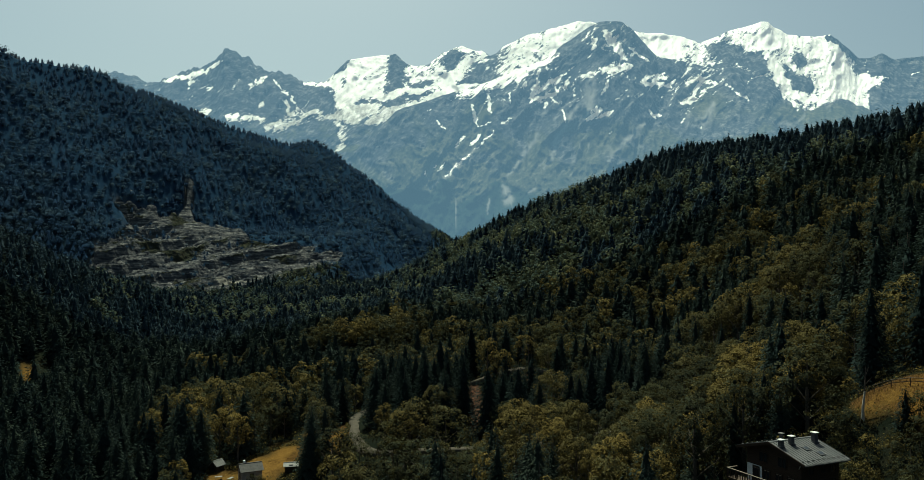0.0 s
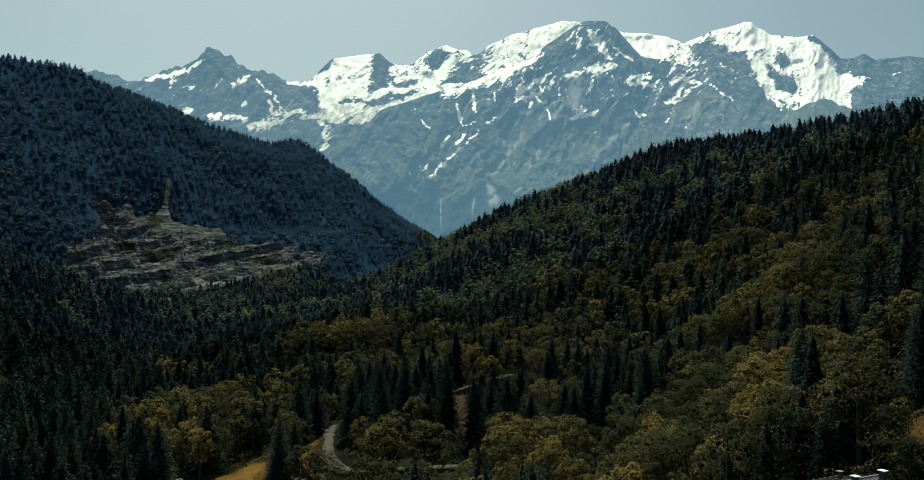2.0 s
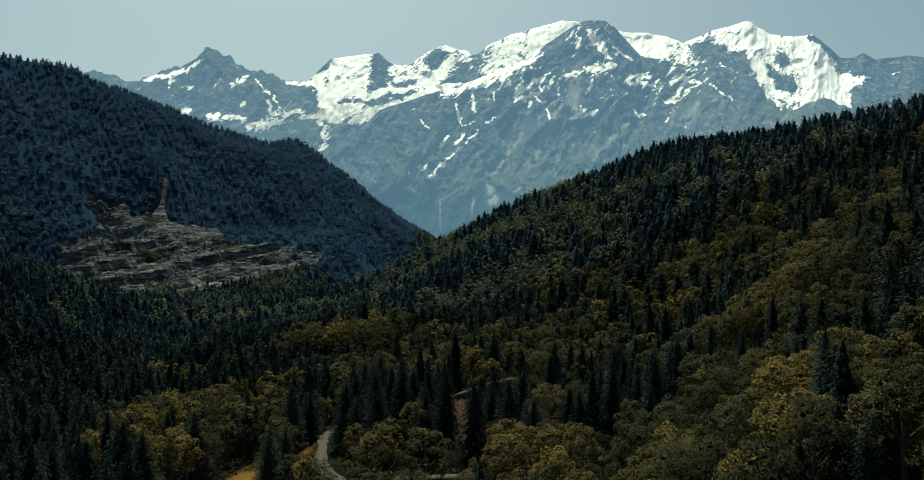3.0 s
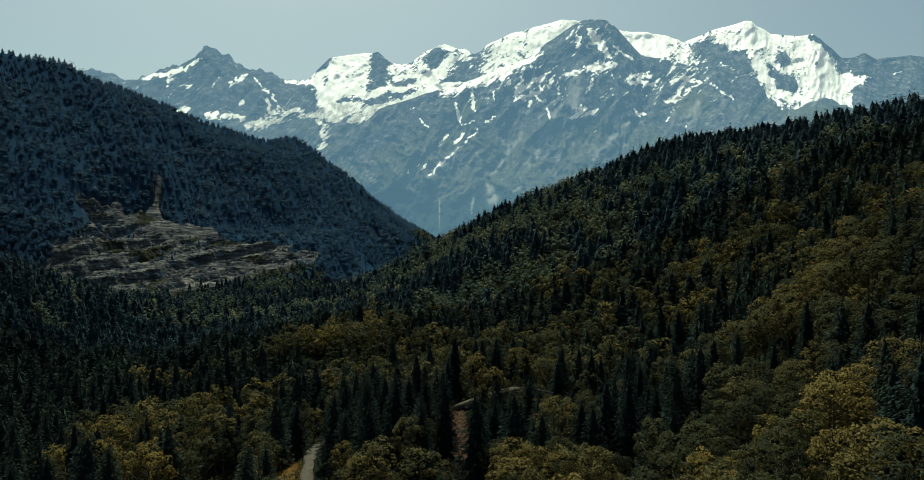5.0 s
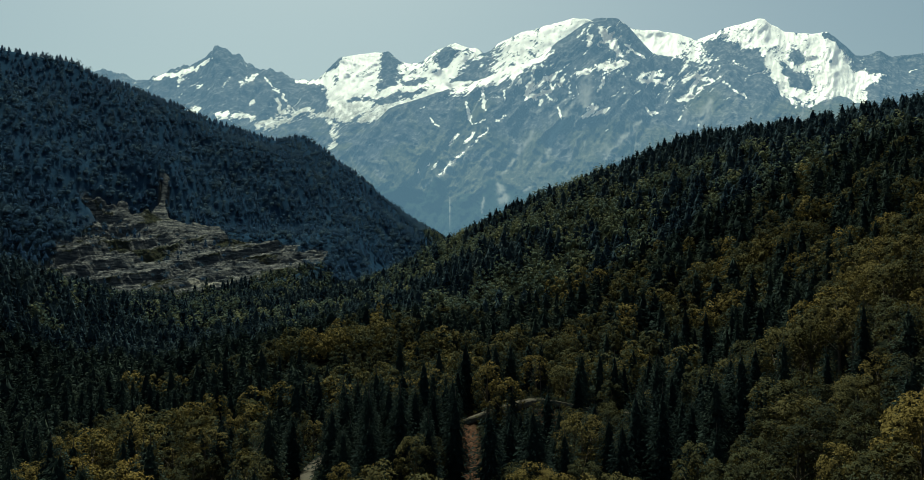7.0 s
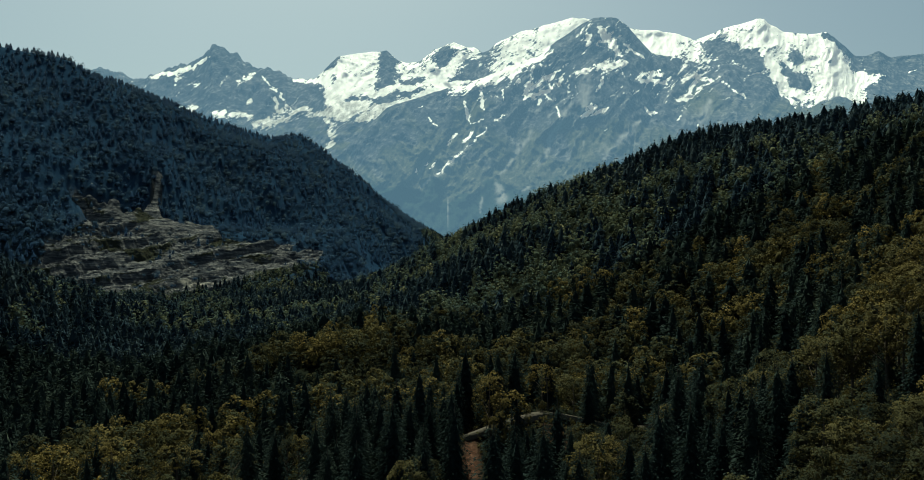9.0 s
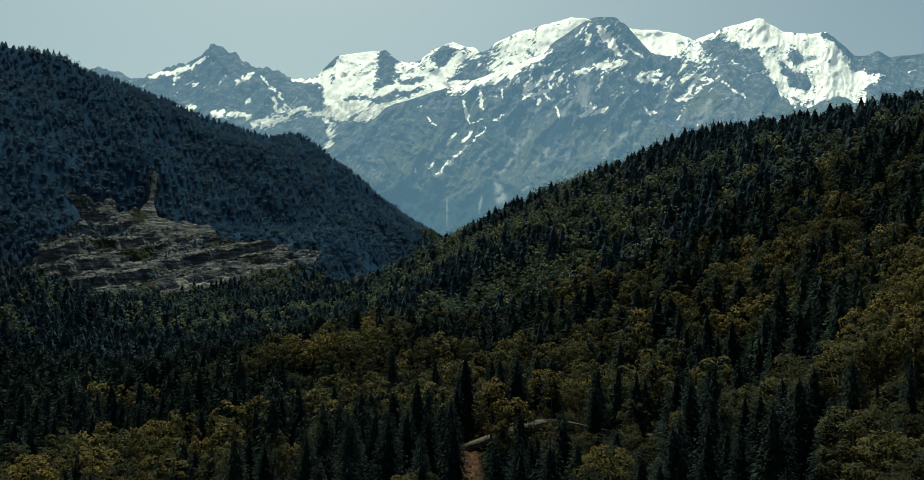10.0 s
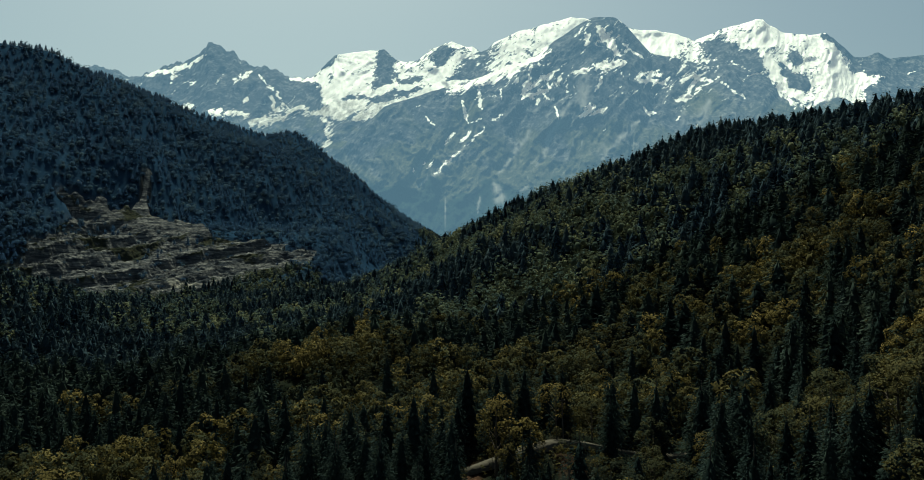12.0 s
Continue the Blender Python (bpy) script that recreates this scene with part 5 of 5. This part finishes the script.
def build_pole(x, y, h, lean):
    base = tagged(new("utility_pole"), "thin weathered wooden pole beside the road", "pole", "roadside poles")
    base.matrix_basis = pose(x, y, float(land(x, y)) - 0.3, 0, lean, 0)
    part("shaft", bar_bm((0, 0, 0), (0, 0, h), 0.13, 8, 0.09), M_POLE, base)
    part("crossarm", box_bm(-0.6, -0.06, h - 0.5, 0.6, 0.06, h - 0.38), M_POLE, base)


build_pole(21.6, 249.4, 8.0, -2)


# ------------------------------------------------------------------ shrubs at the edges of the open ground
def plant_shrubs():
    rng = np.random.default_rng(31)
    crowns = [soup("crown", broadleaf(260 + i, 12, 650, 0.034, 0.5, 0.03, inner=0.2), M_BROAD) for i in range(3)]
    stem = mesh_from("stem", *tube([(0, 0, -0.1), (0.02, 0, 0.3), (0, 0, 0.6)], [0.03, 0.022, 0.008], 5), M_BARK)
    protos = []
    for c in crowns:
        base = tagged(new("shrub"), "bushy olive green shrub at the edge of open ground", "shrub", "shrubs at the edges")
        for nm, me in (("crown", c), ("stem", stem)):
            o = new(nm, me)
            o.parent = base
        protos.append(base)
    spots = [(44.0, 76.0, 4.5), (46.5, 79.0, 5.0), (43.0, 83.5, 4.5), (49.0, 84.5, 4.0), (51.5, 80.0, 6.0), (48.5, 74.0, 5.0), (45.5, 87.5, 3.6),
             (43.5, 92.0, 6.0), (52.0, 88.0, 3.5), (41.0, 96.0, 5.0), (55.5, 92.0, 4.0), (52.5, 95.0, 3.0)]
    for k in range(30):
        a, r = rng.uniform(0, 6.283), math.sqrt(rng.random())
        spots.append((48.5 + 7.5 * r * math.cos(a), 82.5 + 9.0 * r * math.sin(a), rng.uniform(1.6, 3.6)))
    for k in range(26):
        spots.append((rng.uniform(42, 66), rng.uniform(84, 118), rng.uniform(1.5, 4.0)))
    spots = [p for p in spots if meadow_cover(np.array([p[0]]), np.array([p[1]]))[0] < 0.2]
    for k in range(16):
        spots.append((rng.uniform(6.5, 12), rng.uniform(198, 244), rng.uniform(1.5, 3.2)))
    for k in range(26):
        spots.append((rng.uniform(16, 32), rng.uniform(238, 258), rng.uniform(1.2, 2.4)))
    for k in range(14):
        spots.append((rng.uniform(-40, -35), rng.uniform(196, 240), rng.uniform(1.8, 3.6)))
    for k in range(10):
        spots.append((rng.uniform(-56, -47), rng.uniform(186, 190), rng.uniform(1.8, 3.0)))
    for i, (x, y, h) in enumerate(spots):
        m = pose(x, y, float(land(x, y)) - 0.1, 0, 0, rng.uniform(0, 360))
        ob = protos[i] if i < len(protos) else copy_thing(protos[i % len(protos)], m)
        ob.matrix_basis = m
        ob.scale = (h * 0.85, h * 0.85, h)


plant_shrubs()


def plant_single(kind, label, crown, material, x, y, h, wide, broad):
    base = tagged(new(kind), label, "tree")
    base.matrix_basis = pose(x, y, float(land(x, y)) - 0.2)
    base.scale = (wide, wide, h)
    for nm, me in (("trunk", trunk_mesh("trunk", 5, broad)), ("crown", soup("crown", crown, material))):
        o = new(nm, me)
        o.parent = base


for sx, sy, sh in ((-37.0, 190.5, 17.0), (-34.6, 195.0, 14.0), (-38.8, 199.0, 13.0), (-24.0, 229.0, 20.0), (-20.5, 226.0, 18.0), (-17.0, 231.0, 20.0), (9.8, 231.0, 12.5), (13.0, 226.5, 13.0), (16.5, 231.5, 9.5)):
    plant_single("spruce_tree", "tall dark spruce tree beside the road and meadow", FINE_SPRUCE[int(sh) % 4], M_SPRUCE, sx, sy, sh, sh * 1.05, False)
# added to fill the black, shaded gap behind the chalet
for sx, sy, sh in ((33.5, 102.0, 11.5), (36.8, 104.5, 12.5), (40.5, 98.5, 11.0), (43.2, 101.5, 13.0), (46.0, 104.0, 13.5), (41.5, 106.0, 14.0)):
    plant_single("spruce_tree", "dark spruce tree standing in shade behind the chalet", FINE_SPRUCE[int(sx) % 4], M_SPRUCE, sx, sy, sh, sh * 1.1, False)
plant_single("birch_tree", "slender grey-green birch tree beside the chalet", broadleaf(310, 22, 2600, 0.015, 0.24, 0.10, inner=0.2), M_BROAD, 31.0, 95.0, 8.5, 8.0, True)
plant_single("spruce_tree", "small dark spruce tree alone on the dry slope", conifer(311, 14, 1400, 0.03, 0.24, 8, 8), M_SPRUCE, 50.9, 88.6, 5.2, 5.4, False)


# ------------------------------------------------------------------ dry grass
def plant_grass():
    rng = np.random.default_rng(77)
    n = 90000
    box = rng.integers(0, 4, n)
    lo = np.array([(-68, 186), (46, 82), (-212, 344), (-46, 196)])[box]
    hi = np.array([(-38, 234), (62, 108), (-192, 384), (-30, 236)])[box]
    xy = lo + rng.random((n, 2)) * (hi - lo)
    x, y = xy.T
    keep = (meadow_cover(x, y) > rng.uniform(0.25, 0.9, n)) & (near_line(x, y, ROAD) > 2.6) & (fbm(x / 2.2, y / 2.2, 3, 91) > rng.uniform(-0.5, 0.35, n))
    x, y = x[keep], y[keep]
    z = land(x, y)
    h, a = rng.uniform(0.05, 0.20, len(x)), rng.uniform(0, 6.283, len(x))
    w = h * rng.uniform(0.25, 0.5, len(x))
    ca, sa = np.cos(a) * w, np.sin(a) * w
    tip = rng.normal(size=(len(x), 2)) * 0.2 * h[:, None]
    v = np.stack([np.stack([x - ca, y - sa, z - 0.1], -1), np.stack([x + ca, y + sa, z - 0.1], -1), np.stack([x + tip[:, 0], y + tip[:, 1], z + h], -1)], 1)
    away = np.cross(v[:, 1] - v[:, 0], v[:, 2] - v[:, 0])[:, 1] > 0
    v[away] = v[away][:, ::-1]
    up = np.tile((0.0, -0.4, 1.0), (len(x) * 3, 1)) + np.repeat(rng.normal(size=(len(x), 3)) * 0.35, 3, 0)
    up /= np.linalg.norm(up, axis=1)[:, None]
    me = mesh_from("dry_grass", v.reshape(-1, 3), np.arange(len(x) * 3).reshape(-1, 3), M_GRASS, {"tint": np.repeat(rng.random(len(x)), 3)}, normals=up)
    tagged(new("dry_grass", me), "tufts of dry orange-brown grass on the meadows", "grass", kind="stuff")


def plant_undergrowth():
    rng = np.random.default_rng(78)
    n = 60000
    x, y = rng.uniform(14, 78, n), rng.uniform(58, 122, n)
    rx, ry = rng.uniform(-72, 46, 110000), rng.uniform(176, 274, 110000)
    open_ground = glade(rx, ry) & (meadow_cover(rx, ry) < 0.4) & (near_line(rx, ry, ROAD) > 2.2) & (earth_cover(rx, ry) < rng.uniform(0.1, 0.9, len(rx)))
    keep = (np.hypot((x - 46) / 30, (y - 90) / 30) + 0.5 * fbm(x / 9, y / 9, 3, 96) < rng.uniform(0.7, 1.0, n)) & (meadow_cover(x, y) < 0.3) & (fbm(x / 3.0, y / 3.0, 3, 95) > rng.uniform(-0.7, 0.3, n))
    lx, ly = x - 35.78, y - 84.0
    c, s = math.cos(radians(23.8)), math.sin(radians(23.8))
    keep &= (np.abs(lx * c + ly * s) > 4.6) | (np.abs(-lx * s + ly * c) > 5.6)
    fx, fy = rng.uniform(-100, 120, 120000), rng.uniform(125, 300, 120000)
    floor = (meadow_cover(fx, fy) < 0.3) & (near_line(fx, fy, ROAD) > 2.6) & (earth_cover(fx, fy) < 0.3) & (np.abs(fx) < 0.62 * fy) & (fbm(fx / 5, fy / 5, 2, 98) > rng.uniform(-0.6, 0.4, len(fx)))
    x, y = np.concatenate([x[keep], rx[open_ground], fx[floor]]), np.concatenate([y[keep], ry[open_ground], fy[floor]])
    z = land(x, y) + rng.uniform(0.0, 0.9, len(x)) * (0.4 + 0.6 * value_noise(x / 2.5, y / 2.5, 97))
    size = rng.uniform(0.08, 0.2, len(x)) * np.where(y > 124, 1.9, 1.0)
    n3 = np.array([0, 0, 0.9]) + rng.normal(size=(len(x), 3)) * 0.7
    n3 /= np.linalg.norm(n3, axis=1)[:, None]
    u = np.cross(n3, rng.normal(size=n3.shape))
    u /= np.linalg.norm(u, axis=1)[:, None]
    w = np.cross(n3, u)
    p = np.stack([x, y, z], -1)
    k = size[:, None]
    v = np.stack([p - u * k, p + u * k * 0.8, p + w * k * 1.4], 1)
    away = (np.cross(v[:, 1] - v[:, 0], v[:, 2] - v[:, 0]) * n3).sum(1) < 0
    v[away] = v[away][:, ::-1]
    me = mesh_from("undergrowth", v.reshape(-1, 3), np.arange(len(x) * 3).reshape(-1, 3), M_BROAD, {"tint": np.repeat(rng.random(len(x)) * 0.6, 3)}, normals=np.repeat(n3, 3, 0))
    tagged(new("undergrowth", me), "low leafy undergrowth round the chalet and along the road", "undergrowth", kind="stuff")


plant_undergrowth()


M_GRASS = foliage("dry_grass", (0.060, 0.035, 0.013), (0.100, 0.054, 0.020), (0.138, 0.078, 0.032), (0.11, 0.064, 0.024), 0.3)
plant_grass()
